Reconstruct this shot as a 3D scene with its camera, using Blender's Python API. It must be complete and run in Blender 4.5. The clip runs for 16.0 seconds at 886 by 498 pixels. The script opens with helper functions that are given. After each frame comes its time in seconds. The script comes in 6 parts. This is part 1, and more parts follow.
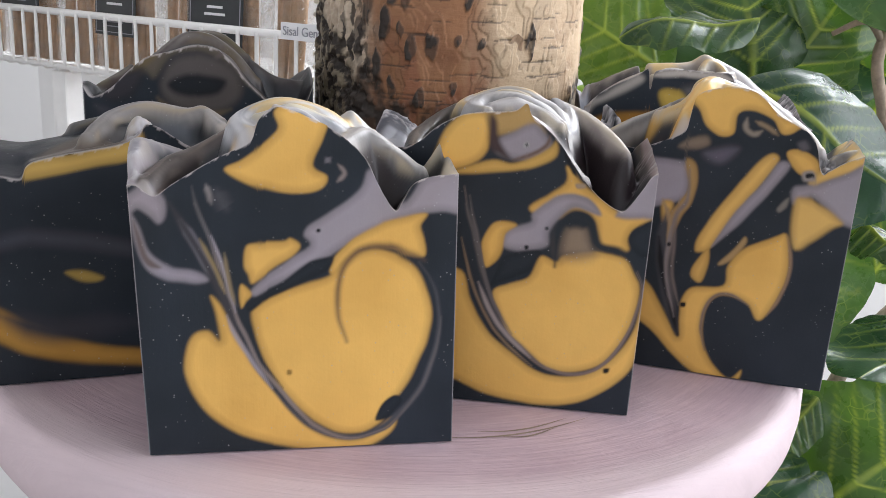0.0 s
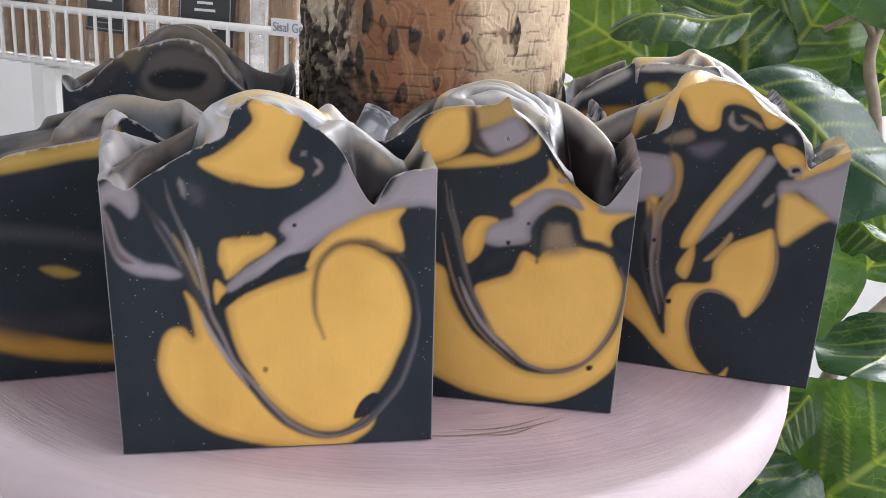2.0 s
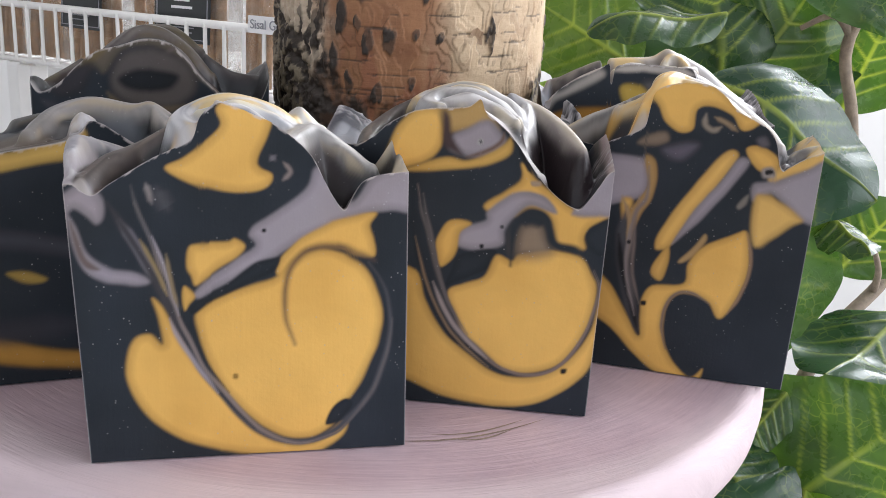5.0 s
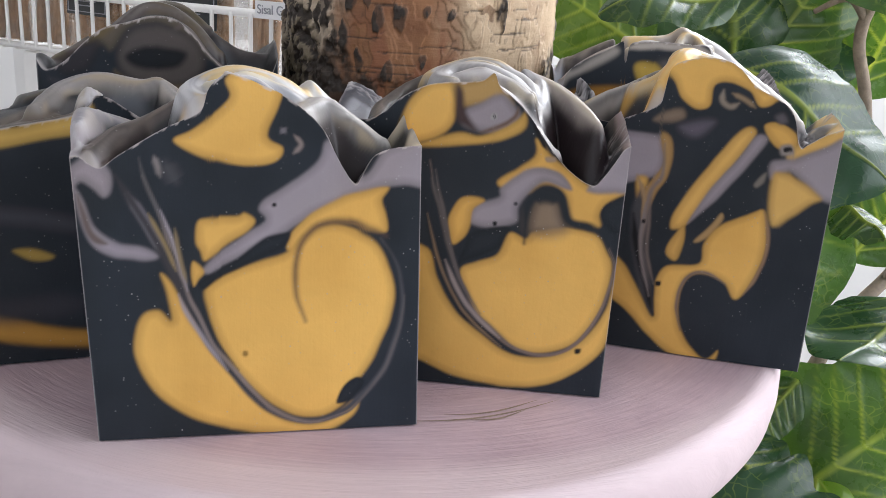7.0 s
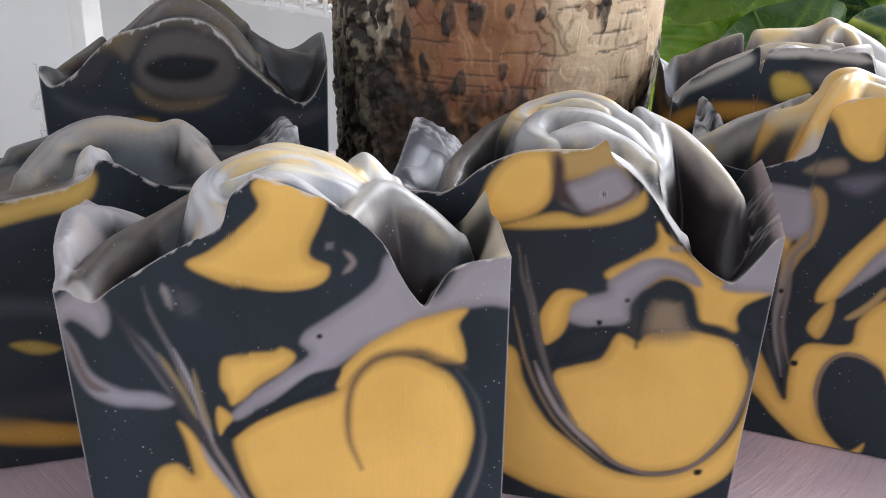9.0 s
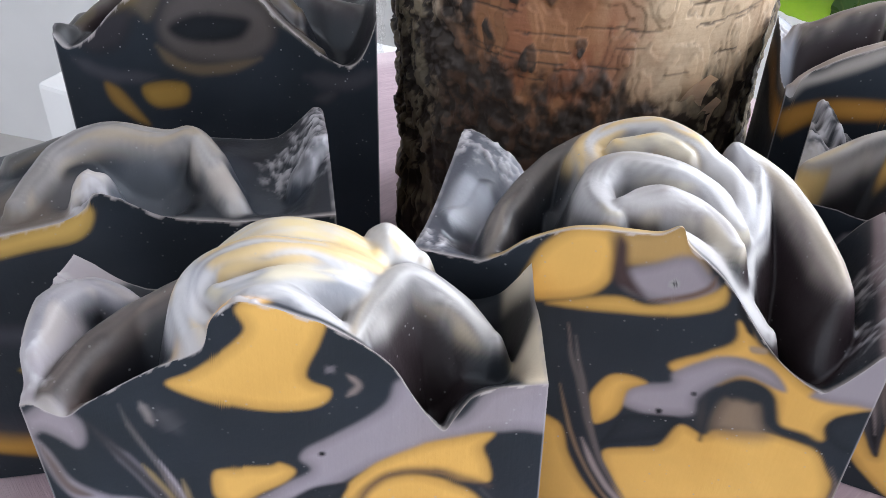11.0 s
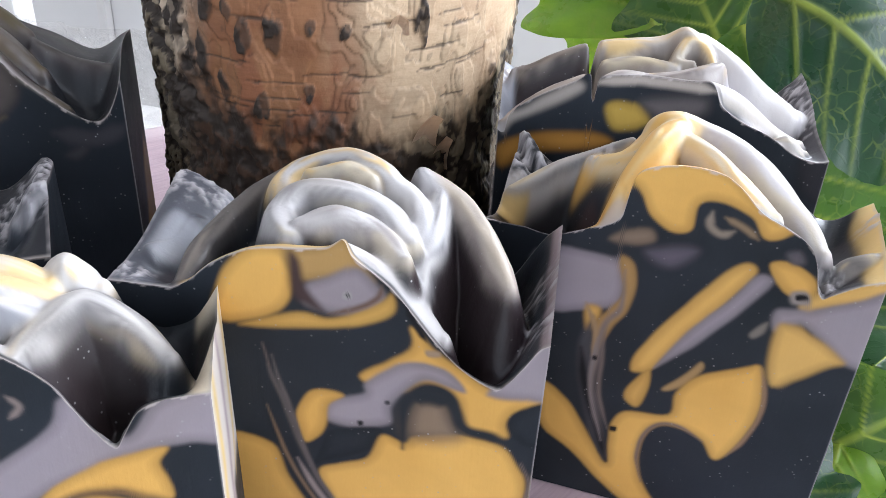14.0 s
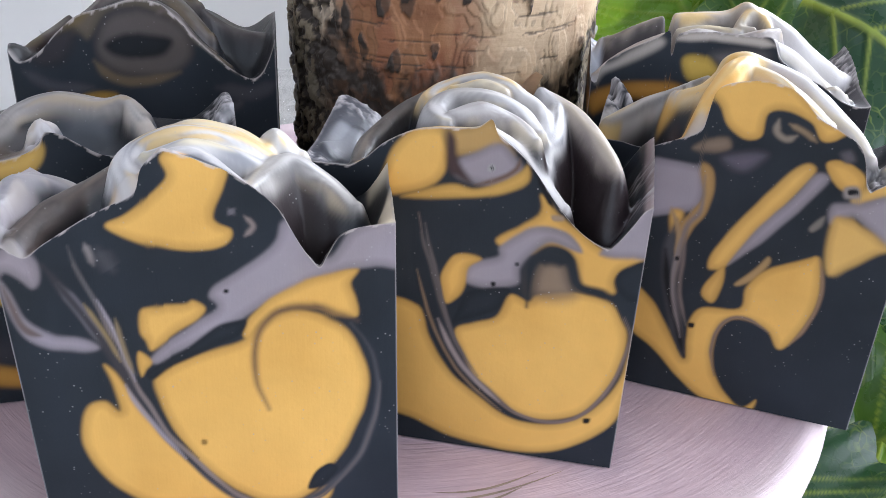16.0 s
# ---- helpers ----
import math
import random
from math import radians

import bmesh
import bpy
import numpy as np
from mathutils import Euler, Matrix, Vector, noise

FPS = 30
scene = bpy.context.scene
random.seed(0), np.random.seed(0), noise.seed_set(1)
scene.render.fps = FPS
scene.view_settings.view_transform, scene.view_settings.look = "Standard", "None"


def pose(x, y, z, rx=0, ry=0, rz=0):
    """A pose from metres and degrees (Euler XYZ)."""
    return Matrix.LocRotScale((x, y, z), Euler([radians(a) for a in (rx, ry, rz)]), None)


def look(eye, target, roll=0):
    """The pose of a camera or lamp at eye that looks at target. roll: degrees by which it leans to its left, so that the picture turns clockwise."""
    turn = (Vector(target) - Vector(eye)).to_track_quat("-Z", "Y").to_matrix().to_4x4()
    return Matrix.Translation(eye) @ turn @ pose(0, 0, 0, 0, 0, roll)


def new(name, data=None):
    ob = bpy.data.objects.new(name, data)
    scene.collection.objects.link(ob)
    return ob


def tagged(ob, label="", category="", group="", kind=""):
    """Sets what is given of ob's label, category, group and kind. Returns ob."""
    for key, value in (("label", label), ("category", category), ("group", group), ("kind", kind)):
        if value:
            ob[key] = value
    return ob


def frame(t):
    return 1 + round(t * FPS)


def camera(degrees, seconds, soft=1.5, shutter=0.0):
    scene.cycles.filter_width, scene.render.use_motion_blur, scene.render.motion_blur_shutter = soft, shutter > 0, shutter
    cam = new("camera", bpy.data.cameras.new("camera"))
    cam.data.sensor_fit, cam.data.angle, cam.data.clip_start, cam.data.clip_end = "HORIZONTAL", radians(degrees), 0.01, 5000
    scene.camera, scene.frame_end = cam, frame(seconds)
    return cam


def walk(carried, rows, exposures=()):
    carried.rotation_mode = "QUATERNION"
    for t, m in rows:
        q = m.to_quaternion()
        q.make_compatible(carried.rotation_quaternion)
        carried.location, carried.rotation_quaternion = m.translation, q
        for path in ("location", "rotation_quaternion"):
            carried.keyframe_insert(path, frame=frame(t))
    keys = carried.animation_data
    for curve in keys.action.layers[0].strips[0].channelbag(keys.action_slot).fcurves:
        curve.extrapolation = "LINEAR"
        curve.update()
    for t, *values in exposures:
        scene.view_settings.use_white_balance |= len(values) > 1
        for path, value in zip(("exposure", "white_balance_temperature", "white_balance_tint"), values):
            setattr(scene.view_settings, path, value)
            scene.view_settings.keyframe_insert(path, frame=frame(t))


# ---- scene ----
cam = camera(52.43, 16.0, soft=0.7)
ROWS = [
    (0, 0.01440, -0.01475, 0.11948, 73.740, -3.192, 6.212),
    (0.5, 0.01786, -0.01538, 0.12083, 73.751, -3.163, 6.191),
    (1, 0.01653, -0.01629, 0.12166, 73.898, -3.261, 6.396),
    (1.5, 0.01672, -0.01397, 0.11884, 73.807, -3.253, 6.384),
    (2, 0.01881, -0.01091, 0.11790, 73.651, -3.246, 6.042),
    (2.5, 0.02227, -0.01156, 0.11589, 73.344, -3.279, 5.839),
    (3, 0.02240, -0.01246, 0.12011, 73.358, -3.419, 5.495),
    (3.5, 0.02068, -0.01030, 0.11831, 73.360, -3.324, 5.597),
    (4, 0.02100, -0.00504, 0.11978, 73.275, -3.251, 5.302),
    (6.3, 0.02225, -0.01307, 0.11970, 73.627, -3.413, 4.837),
    (6.5, 0.02297, -0.01230, 0.11909, 73.314, -3.321, 5.242),
    (7, 0.01949, -0.00559, 0.11441, 72.931, -3.319, 5.318),
    (7.5, 0.00824, 0.01597, 0.10215, 71.996, -3.240, 6.246),
    (8, 0.00567, 0.02157, 0.10853, 71.275, -3.106, 6.864),
    (8.5, 0.00101, 0.02810, 0.13283, 70.360, -2.956, 7.219),
    (9, 0.00481, 0.05974, 0.14387, 65.329, -2.313, 9.037),
    (9.2, 0.00573, 0.07277, 0.14733, 62.272, -1.956, 10.076),
    (11.3, 0.00519, 0.11158, 0.17436, 52.893, -1.523, 16.046),
    (11.5, 0.01053, 0.11154, 0.17449, 53.457, -1.560, 15.865),
    (12, 0.02641, 0.10896, 0.17698, 54.957, -1.465, 14.440),
    (12.5, 0.03744, 0.10959, 0.17721, 56.099, -1.695, 12.082),
    (13, 0.04148, 0.11412, 0.17340, 56.677, -1.760, 10.585),
    (13.5, 0.04636, 0.10962, 0.17439, 57.506, -1.844, 9.634),
    (14, 0.04648, 0.10644, 0.17112, 58.220, -2.377, 8.842),
    (14.5, 0.04899, 0.09718, 0.17083, 58.831, -2.402, 8.979),
    (15, 0.05105, 0.08672, 0.16691, 60.224, -2.345, 9.387),
    (15.5, 0.04107, 0.06574, 0.15909, 61.899, -2.211, 10.047),
    (16, 0.03462, 0.04540, 0.15372, 63.204, -2.313, 10.745),
]
walk(cam, [(t, pose(x, y, z, rx, ry, rz)) for t, x, y, z, rx, ry, rz in ROWS], exposures=[(0, -0.41, 6080, 10), (3, -0.37, 6080, 10), (6.5, -0.36, 6080, 10), (7.5, -0.52, 6080, 10), (8.5, -0.34, 6050, 10), (9, -0.37, 6000, 10), (11.3, -0.08, 5780, 10), (14.5, -0.04, 5780, 10), (16, -0.13, 5720, 10)])

# ---- world and light ----
world = bpy.data.worlds.new("world")
scene.world = world
world.use_nodes = True
wt = world.node_tree
sky = wt.nodes.new("ShaderNodeTexSky")
sky.sky_type, sky.sun_disc = "NISHITA", False
sky.sun_elevation, sky.sun_rotation = radians(40), radians(70)
wt.links.new(sky.outputs[0], wt.nodes["Background"].inputs[0])
wt.nodes["Background"].inputs[1].default_value = 0.12


def area_lamp(name, m, sx, sy, watts, colour):
    data = bpy.data.lights.new(name, "AREA")
    data.shape, data.size, data.size_y, data.energy, data.color = "RECTANGLE", sx, sy, watts, colour
    ob = new(name, data)
    ob.matrix_world = m
    return ob


# unseen fill lamp behind the camera, added to brighten the far wall
area_lamp("added_front_fill", look((-0.45, -1.58, 0.45), (-0.1, 0.4, 0.05)), 1.3, 0.85, 8.5, (0.98, 0.98, 1.0))
# daylight in the opening of the side window and of the high back window
area_lamp("window_daylight", look((1.18, 0.20, 0.42), (0, 0.20, 0.02)), 1.5, 0.95, 27, (1.0, 0.98, 0.97))
area_lamp("window_daylight_back", look((0.86, 1.52, 0.85), (0, 0.30, 0.0)), 0.62, 0.8, 33, (1.0, 0.99, 0.98))

# ---- materials ----


def mat_new(name):
    m = bpy.data.materials.new(name)
    m.use_nodes = True
    nt = m.node_tree
    return m, nt, nt.nodes["Principled BSDF"]


def node(nt, kind, **inputs):
    n = nt.nodes.new("ShaderNode" + kind)
    for k, v in inputs.items():
        n.inputs[k.replace("_", " ")].default_value = v
    return n


def ramp(nt, fac, stops):
    r = nt.nodes.new("ShaderNodeValToRGB")
    e = r.color_ramp.elements
    while len(e) < len(stops):
        e.new(0.5)
    for el, (p, c) in zip(e, stops):
        el.position = p
        el.color = (*c, 1) if len(c) == 3 else c
    nt.links.new(fac, r.inputs[0])
    return r


def mix(nt, fac, a, b, mode="MIX"):
    m = nt.nodes.new("ShaderNodeMix")
    m.data_type, m.blend_type = "RGBA", mode
    for sock, v in ((m.inputs[0], fac), (m.inputs[6], a), (m.inputs[7], b)):
        if isinstance(v, (int, float)):
            sock.default_value = v
        elif isinstance(v, tuple):
            sock.default_value = (*v, 1)
        else:
            nt.links.new(v, sock)
    return m.outputs[2]


def bump(nt, p, height, strength, distance, normal=None):
    b = node(nt, "Bump", Strength=strength, Distance=distance)
    nt.links.new(height, b.inputs["Height"])
    if normal is not None:
        nt.links.new(normal, b.inputs["Normal"])
    nt.links.new(b.outputs[0], p.inputs["Normal"])
    return b.outputs[0]


def coords(nt, scale=(1, 1, 1)):
    tc = nt.nodes.new("ShaderNodeTexCoord")
    mp = node(nt, "Mapping")
    mp.inputs["Scale"].default_value = scale
    nt.links.new(tc.outputs["Object"], mp.inputs[0])
    return mp.outputs[0]


def noise_tex(nt, vec, scale, detail=4, rough=0.6, dist=0.0):
    n = node(nt, "TexNoise", Scale=scale, Detail=detail, Roughness=rough, Distortion=dist)
    nt.links.new(vec, n.inputs["Vector"])
    return n.outputs["Fac"]


def painted(name, base, rough=0.5, vary=0.12, scale=20, bumpy=0.0003):
    m, nt, p = mat_new(name)
    v = coords(nt)
    n1, n2 = noise_tex(nt, v, scale), noise_tex(nt, v, scale * 12, 3)
    dark = tuple(c * (1 - vary) for c in base)
    light = tuple(min(1, c * (1 + vary)) for c in base)
    r = ramp(nt, n1, [(0.3, dark), (0.7, light)])
    nt.links.new(r.outputs[0], p.inputs["Base Color"])
    p.inputs["Roughness"].default_value = rough
    bump(nt, p, n2, 0.4, bumpy)
    return m


def soap_material(name, low, high, gloss):
    m, nt, p = mat_new(name)
    at = nt.nodes.new("ShaderNodeVertexColor")
    at.layer_name = "pigment"
    v = coords(nt)
    fine, broad = noise_tex(nt, v, 900, 3), noise_tex(nt, v, 60, 5, 0.65)
    r = ramp(nt, broad, [(0.3, (0.94, 0.94, 0.95)), (0.7, (1.04, 1.03, 1.02))])
    col = mix(nt, 1.0, at.outputs[0], r.outputs[0], "MULTIPLY")
    cloud = ramp(nt, noise_tex(nt, v, 24, 3, 0.5, 0.6), [(0.36, (0.91, 0.88, 0.84)), (0.64, (1.05, 1.05, 1.07))])
    col = mix(nt, 1.0, col, cloud.outputs[0], "MULTIPLY")
    # pale specks and crumbs on the cut faces
    vor = node(nt, "TexVoronoi", Scale=520.0)
    nt.links.new(v, vor.inputs["Vector"])
    speck = ramp(nt, vor.outputs["Distance"], [(0.055, (1, 1, 1)), (0.15, (0, 0, 0))])
    gate = ramp(nt, noise_tex(nt, v, 75, 3), [(0.46, (0, 0, 0)), (0.66, (0.8, 0.8, 0.8))])
    sp = mix(nt, 1.0, speck.outputs[0], gate.outputs[0], "MULTIPLY")
    col = mix(nt, sp, col, (0.36, 0.35, 0.35))
    nt.links.new(col, p.inputs["Base Color"])
    rr = ramp(nt, broad, [(0.3, (low, low, low)), (0.75, (high, high, high))])
    nt.links.new(rr.outputs[0], p.inputs["Roughness"])
    p.inputs["Specular IOR Level"].default_value = gloss
    drag = noise_tex(nt, coords(nt, (1, 1, 0.06)), 700, 3)
    b1 = bump(nt, p, fine, 0.25, 0.0002)
    b2 = bump(nt, p, drag, 0.2, 0.00025, b1)
    bump(nt, p, broad, 0.25, 0.0006, b2)
    return m


def plate_material():
    m, nt, p = mat_new("pink_chalk_paint")
    v = coords(nt)
    tc = nt.nodes.new("ShaderNodeTexCoord")
    ln = nt.nodes.new("ShaderNodeVectorMath")
    ln.operation = "LENGTH"
    nt.links.new(tc.outputs["Object"], ln.inputs[0])
    ring = nt.nodes.new("ShaderNodeCombineXYZ")
    nt.links.new(ln.outputs["Value"], ring.inputs[0])
    sep = nt.nodes.new("ShaderNodeSeparateXYZ")
    nt.links.new(v, sep.inputs[0])
    ang = nt.nodes.new("ShaderNodeMath")
    ang.operation = "ARCTAN2"
    nt.links.new(sep.outputs[1], ang.inputs[0])
    nt.links.new(sep.outputs[0], ang.inputs[1])
    am = nt.nodes.new("ShaderNodeMath")
    am.operation = "MULTIPLY"
    nt.links.new(ang.outputs[0], am.inputs[0])
    am.inputs[1].default_value = 0.006
    nt.links.new(am.outputs[0], ring.inputs[1])
    grooves = noise_tex(nt, ring.outputs[0], 900, 4, 0.7)
    blot = noise_tex(nt, v, 35, 5, 0.6)
    c1 = ramp(nt, blot, [(0.3, (0.48, 0.36, 0.40)), (0.7, (0.59, 0.455, 0.495))])
    c2 = ramp(nt, grooves, [(0.3, (0.86, 0.84, 0.86)), (0.62, (1.04, 1.03, 1.03))])
    col = mix(nt, 1.0, c1.outputs[0], c2.outputs[0], "MULTIPLY")
    # paler rim: the bright light catching it is put into the paint colour
    lit_rim = ramp(nt, ln.outputs["Value"], [(0.1455, (0, 0, 0)), (0.152, (0.6, 0.6, 0.6))])
    col = mix(nt, lit_rim.outputs[0], col, (0.74, 0.62, 0.64))
    nt.links.new(col, p.inputs["Base Color"])
    p.inputs["Roughness"].default_value = 0.62
    b1 = bump(nt, p, grooves, 0.5, 0.0006)
    bump(nt, p, noise_tex(nt, v, 700, 3), 0.25, 0.0002, b1)
    return m


def bark_material():
    m, nt, p = mat_new("birch_bark")
    at = nt.nodes.new("ShaderNodeVertexColor")
    at.layer_name = "pigment"
    v = coords(nt)
    grain = noise_tex(nt, coords(nt, (1, 1, 7)), 110, 6, 0.7)
    blot = noise_tex(nt, v, 55, 6, 0.7)
    r1 = ramp(nt, blot, [(0.3, (0.75, 0.66, 0.6)), (0.52, (1, 1, 1)), (0.75, (1.12, 1.1, 1.08))])
    r2 = ramp(nt, grain, [(0.30, (0.90, 0.87, 0.85)), (0.55, (1.03, 1.02, 1.02))])
    col = mix(nt, 1.0, at.outputs[0], r1.outputs[0], "MULTIPLY")
    col = mix(nt, 1.0, col, r2.outputs[0], "MULTIPLY")
    nt.links.new(col, p.inputs["Base Color"])
    p.inputs["Roughness"].default_value = 0.6
    b1 = bump(nt, p, grain, 0.3, 0.0005)
    bump(nt, p, noise_tex(nt, v, 500, 4), 0.4, 0.0005, b1)
    return m


def leaf_material():
    m, nt, p = mat_new("fabric_leaf")
    at = nt.nodes.new("ShaderNodeVertexColor")
    at.layer_name = "pigment"
    v = coords(nt)
    blotch = noise_tex(nt, v, 38, 5)
    r = ramp(nt, blotch, [(0.3, (0.70, 0.76, 0.74)), (0.7, (1.25, 1.18, 1.05))])
    col = mix(nt, 1.0, at.outputs[0], r.outputs[0], "MULTIPLY")
    # a fine net of pale veins, broken up by worn patches
    net = nt.nodes.new("ShaderNodeTexVoronoi")
    net.feature = "DISTANCE_TO_EDGE"
    net.inputs["Scale"].default_value = 150.0
    bent = nt.nodes.new("ShaderNodeVectorMath")
    bent.operation = "MULTIPLY_ADD"
    wob = node(nt, "TexNoise", Scale=90.0, Detail=2.0)
    nt.links.new(v, wob.inputs["Vector"])
    nt.links.new(wob.outputs["Color"], bent.inputs[0])
    bent.inputs[1].default_value = (0.006, 0.006, 0.006)
    nt.links.new(v, bent.inputs[2])
    nt.links.new(bent.outputs[0], net.inputs["Vector"])
    line = ramp(nt, net.outputs["Distance"], [(0.02, (1, 1, 1)), (0.07, (0, 0, 0))])
    gate = ramp(nt, noise_tex(nt, v, 55, 3), [(0.46, (0, 0, 0)), (0.66, (0.45, 0.45, 0.45))])
    col = mix(nt, mix(nt, 1.0, line.outputs[0], gate.outputs[0], "MULTIPLY"), col, (0.19, 0.25, 0.055))
    nt.links.new(col, p.inputs["Base Color"])
    rr = ramp(nt, blotch, [(0.3, (0.20, 0.20, 0.20)), (0.7, (0.40, 0.40, 0.40))])
    nt.links.new(rr.outputs[0], p.inputs["Roughness"])
    b1 = bump(nt, p, noise_tex(nt, v, 420, 3), 0.3, 0.0003)
    bump(nt, p, line.outputs[0], 0.12, 0.0004, b1)
    tr = nt.nodes.new("ShaderNodeBsdfTranslucent")
    bright = mix(nt, 1.0, col, (2.6, 2.4, 1.1), "MULTIPLY")
    nt.links.new(bright, tr.inputs[0])
    ms = nt.nodes.new("ShaderNodeMixShader")
    ms.inputs[0].default_value = 0.28
    nt.links.new(p.outputs[0], ms.inputs[1])
    nt.links.new(tr.outputs[0], ms.inputs[2])
    nt.links.new(ms.outputs[0], nt.nodes["Material Output"].inputs[0])
    return m


def film_material():
    m, nt, p = mat_new("clear_film")
    v = coords(nt)
    crease = noise_tex(nt, v, 45, 6, 0.7, 1.5)
    p.inputs["Base Color"].default_value = (0.86, 0.82, 0.77, 1)
    p.inputs["Roughness"].default_value = 0.12
    p.inputs["Transmission Weight"].default_value = 0.55
    p.inputs["IOR"].default_value = 1.4
    a = ramp(nt, crease, [(0.38, (0.08, 0.08, 0.08)), (0.66, (0.55, 0.55, 0.55))])
    nt.links.new(a.outputs[0], p.inputs["Alpha"])
    bump(nt, p, crease, 0.9, 0.02)
    return m


SOAP = soap_material("cut_soap", 0.42, 0.60, 0.14)
SOAP_TOP = soap_material("poured_soap", 0.30, 0.50, 0.30)
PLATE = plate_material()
BARK = bark_material()
LEAF = leaf_material()
FILM = film_material()
WALL = painted("white_wall_paint", (0.84, 0.83, 0.82), 0.7, 0.03, 3)
FLOOR = painted("grey_floor", (0.42, 0.40, 0.38), 0.5, 0.12, 6)
WIRE = painted("white_plastic_coat", (0.82, 0.80, 0.78), 0.35, 0.04, 40)
TWIG = painted("brown_twig", (0.27, 0.21, 0.155), 0.7, 0.35, 120, 0.001)
CARD = painted("black_card", (0.025, 0.028, 0.030), 0.5, 0.2, 60)
PAPER = painted("white_paper", (0.82, 0.81, 0.82), 0.6, 0.03, 60)
TANSTUFF = painted("tan_fibre", (0.46, 0.29, 0.17), 0.8, 0.35, 140, 0.002)
CREAM = painted("cream_weave", (0.70, 0.64, 0.52), 0.85, 0.2, 160, 0.002)
INK = painted("pale_ink", (0.75, 0.75, 0.75), 0.6, 0.02, 60)
GREYINK = painted("grey_ink", (0.30, 0.30, 0.33), 0.6, 0.02, 60)

# ---- mesh helpers ----


def mesh_object(name, verts, faces, material, parent=None, label="", smooth=True, colours=None):
    me = bpy.data.meshes.new(name)
    me.from_pydata([tuple(v) for v in verts], [], [tuple(f) for f in faces])
    if smooth:
        me.polygons.foreach_set("use_smooth", [True] * len(me.polygons))
    if colours is not None:
        ca = me.color_attributes.new("pigment", "FLOAT_COLOR", "POINT")
        ca.data.foreach_set("color", np.c_[colours, np.ones(len(colours))].astype(np.float32).ravel())
    me.materials.append(material)
    ob = new(name, me)
    ob.parent = parent
    if label:
        tagged(ob, label)
    return ob


def part(name, bm, material, parent, label="", smooth=False):
    me = bpy.data.meshes.new(name)
    bm.to_mesh(me)
    bm.free()
    if smooth:
        me.polygons.foreach_set("use_smooth", [True] * len(me.polygons))
    me.materials.append(material)
    ob = new(name, me)
    ob.parent = parent
    if label:
        tagged(ob, label)
    return ob


def empty(name, m, label, category, group=""):
    ob = new(name)
    ob.matrix_world = m
    ob.empty_display_size = 0.01
    return tagged(ob, label, category, group)


def box(bm, lo, hi, bevel=0.0):
    r = bmesh.ops.create_cube(bm, size=1)
    lo, hi = Vector(lo), Vector(hi)
    for v in r["verts"]:
        v.co = Vector([(a + b) / 2 + c * (b - a) for a, b, c in zip(lo, hi, v.co)])
    if bevel:
        es = list({e for v in r["verts"] for e in v.link_edges})
        bmesh.ops.bevel(bm, geom=es, offset=bevel, segments=2, affect="EDGES", profile=0.6)
    return bm


def tube(points, radii, sides=10):
    """Vertices and faces of a tube along points."""
    pts = [Vector(p) for p in points]
    verts, faces = [], []
    up = Vector((0.13, 0.21, 0.97))
    for i, p in enumerate(pts):
        d = (pts[min(i + 1, len(pts) - 1)] - pts[max(i - 1, 0)]).normalized()
        a = d.cross(up)
        a = a.normalized() if a.length > 1e-4 else d.orthogonal().normalized()
        b = d.cross(a)
        r = float(radii[i] if hasattr(radii, "__len__") else radii)
        for k in range(sides):
            t = 2 * math.pi * k / sides
            verts.append(p + r * (math.cos(t) * a + math.sin(t) * b))
    n = len(pts)
    for i in range(n - 1):
        for k in range(sides):
            k2 = (k + 1) % sides
            faces.append((i * sides + k, i * sides + k2, (i + 1) * sides + k2, (i + 1) * sides + k))
    faces.append(tuple(range(sides))[::-1])
    faces.append(tuple((n - 1) * sides + k for k in range(sides)))
    return verts, faces


def spline(points, closed=False, steps=8):
    """A smooth line through the points."""
    p = np.array(points, float)
    n = len(p)
    idx = np.arange(n if closed else n - 1)
    get = (lambda i: p[i % n]) if closed else (lambda i: p[np.clip(i, 0, n - 1)])
    a, b, c, d = get(idx - 1), get(idx), get(idx + 1), get(idx + 2)
    out = []
    for t in np.linspace(0, 1, steps, endpoint=False):
        out.append(0.5 * (2 * b + (c - a) * t + (2 * a - 5 * b + 4 * c - d) * t**2 + (3 * b - 3 * c + d - a) * t**3))
    q = np.stack(out, 1).reshape(-1, p.shape[1])
    return q if closed else np.vstack([q, p[-1]])


def profile(points, xs):
    """Heights at xs along a smooth line through points (x, z), in rising x."""
    q = spline(sorted(points), steps=10)
    x = np.maximum.accumulate(q[:, 0] + np.arange(len(q)) * 1e-6)
    return np.interp(xs, x, q[:, 1])


def distance(pts, line, closed):
    """Distance from pts to a polyline, and how far along it the nearest place lies (0 to 1)."""
    seg = np.vstack([line, line[:1]]) if closed else line
    best, where = np.full(len(pts), 1e9), np.zeros(len(pts))
    for i in range(len(seg) - 1):
        a, d = seg[i], seg[i + 1] - seg[i]
        t = np.clip(((pts - a) @ d) / max(d @ d, 1e-12), 0, 1)
        r = np.hypot(pts[:, 0] - a[0] - t * d[0], pts[:, 1] - a[1] - t * d[1])
        m = r < best
        best[m], where[m] = r[m], (i + t[m]) / (len(seg) - 1)
    return best, where


def inside(pts, line):
    hit = np.zeros(len(pts), bool)
    x, y = pts[:, 0], pts[:, 1]
    for (x0, y0), (x1, y1) in zip(line, np.roll(line, -1, 0)):
        if y0 != y1:
            hit ^= ((y0 > y) != (y1 > y)) & (x < (x1 - x0) * (y - y0) / (y1 - y0) + x0)
    return hit


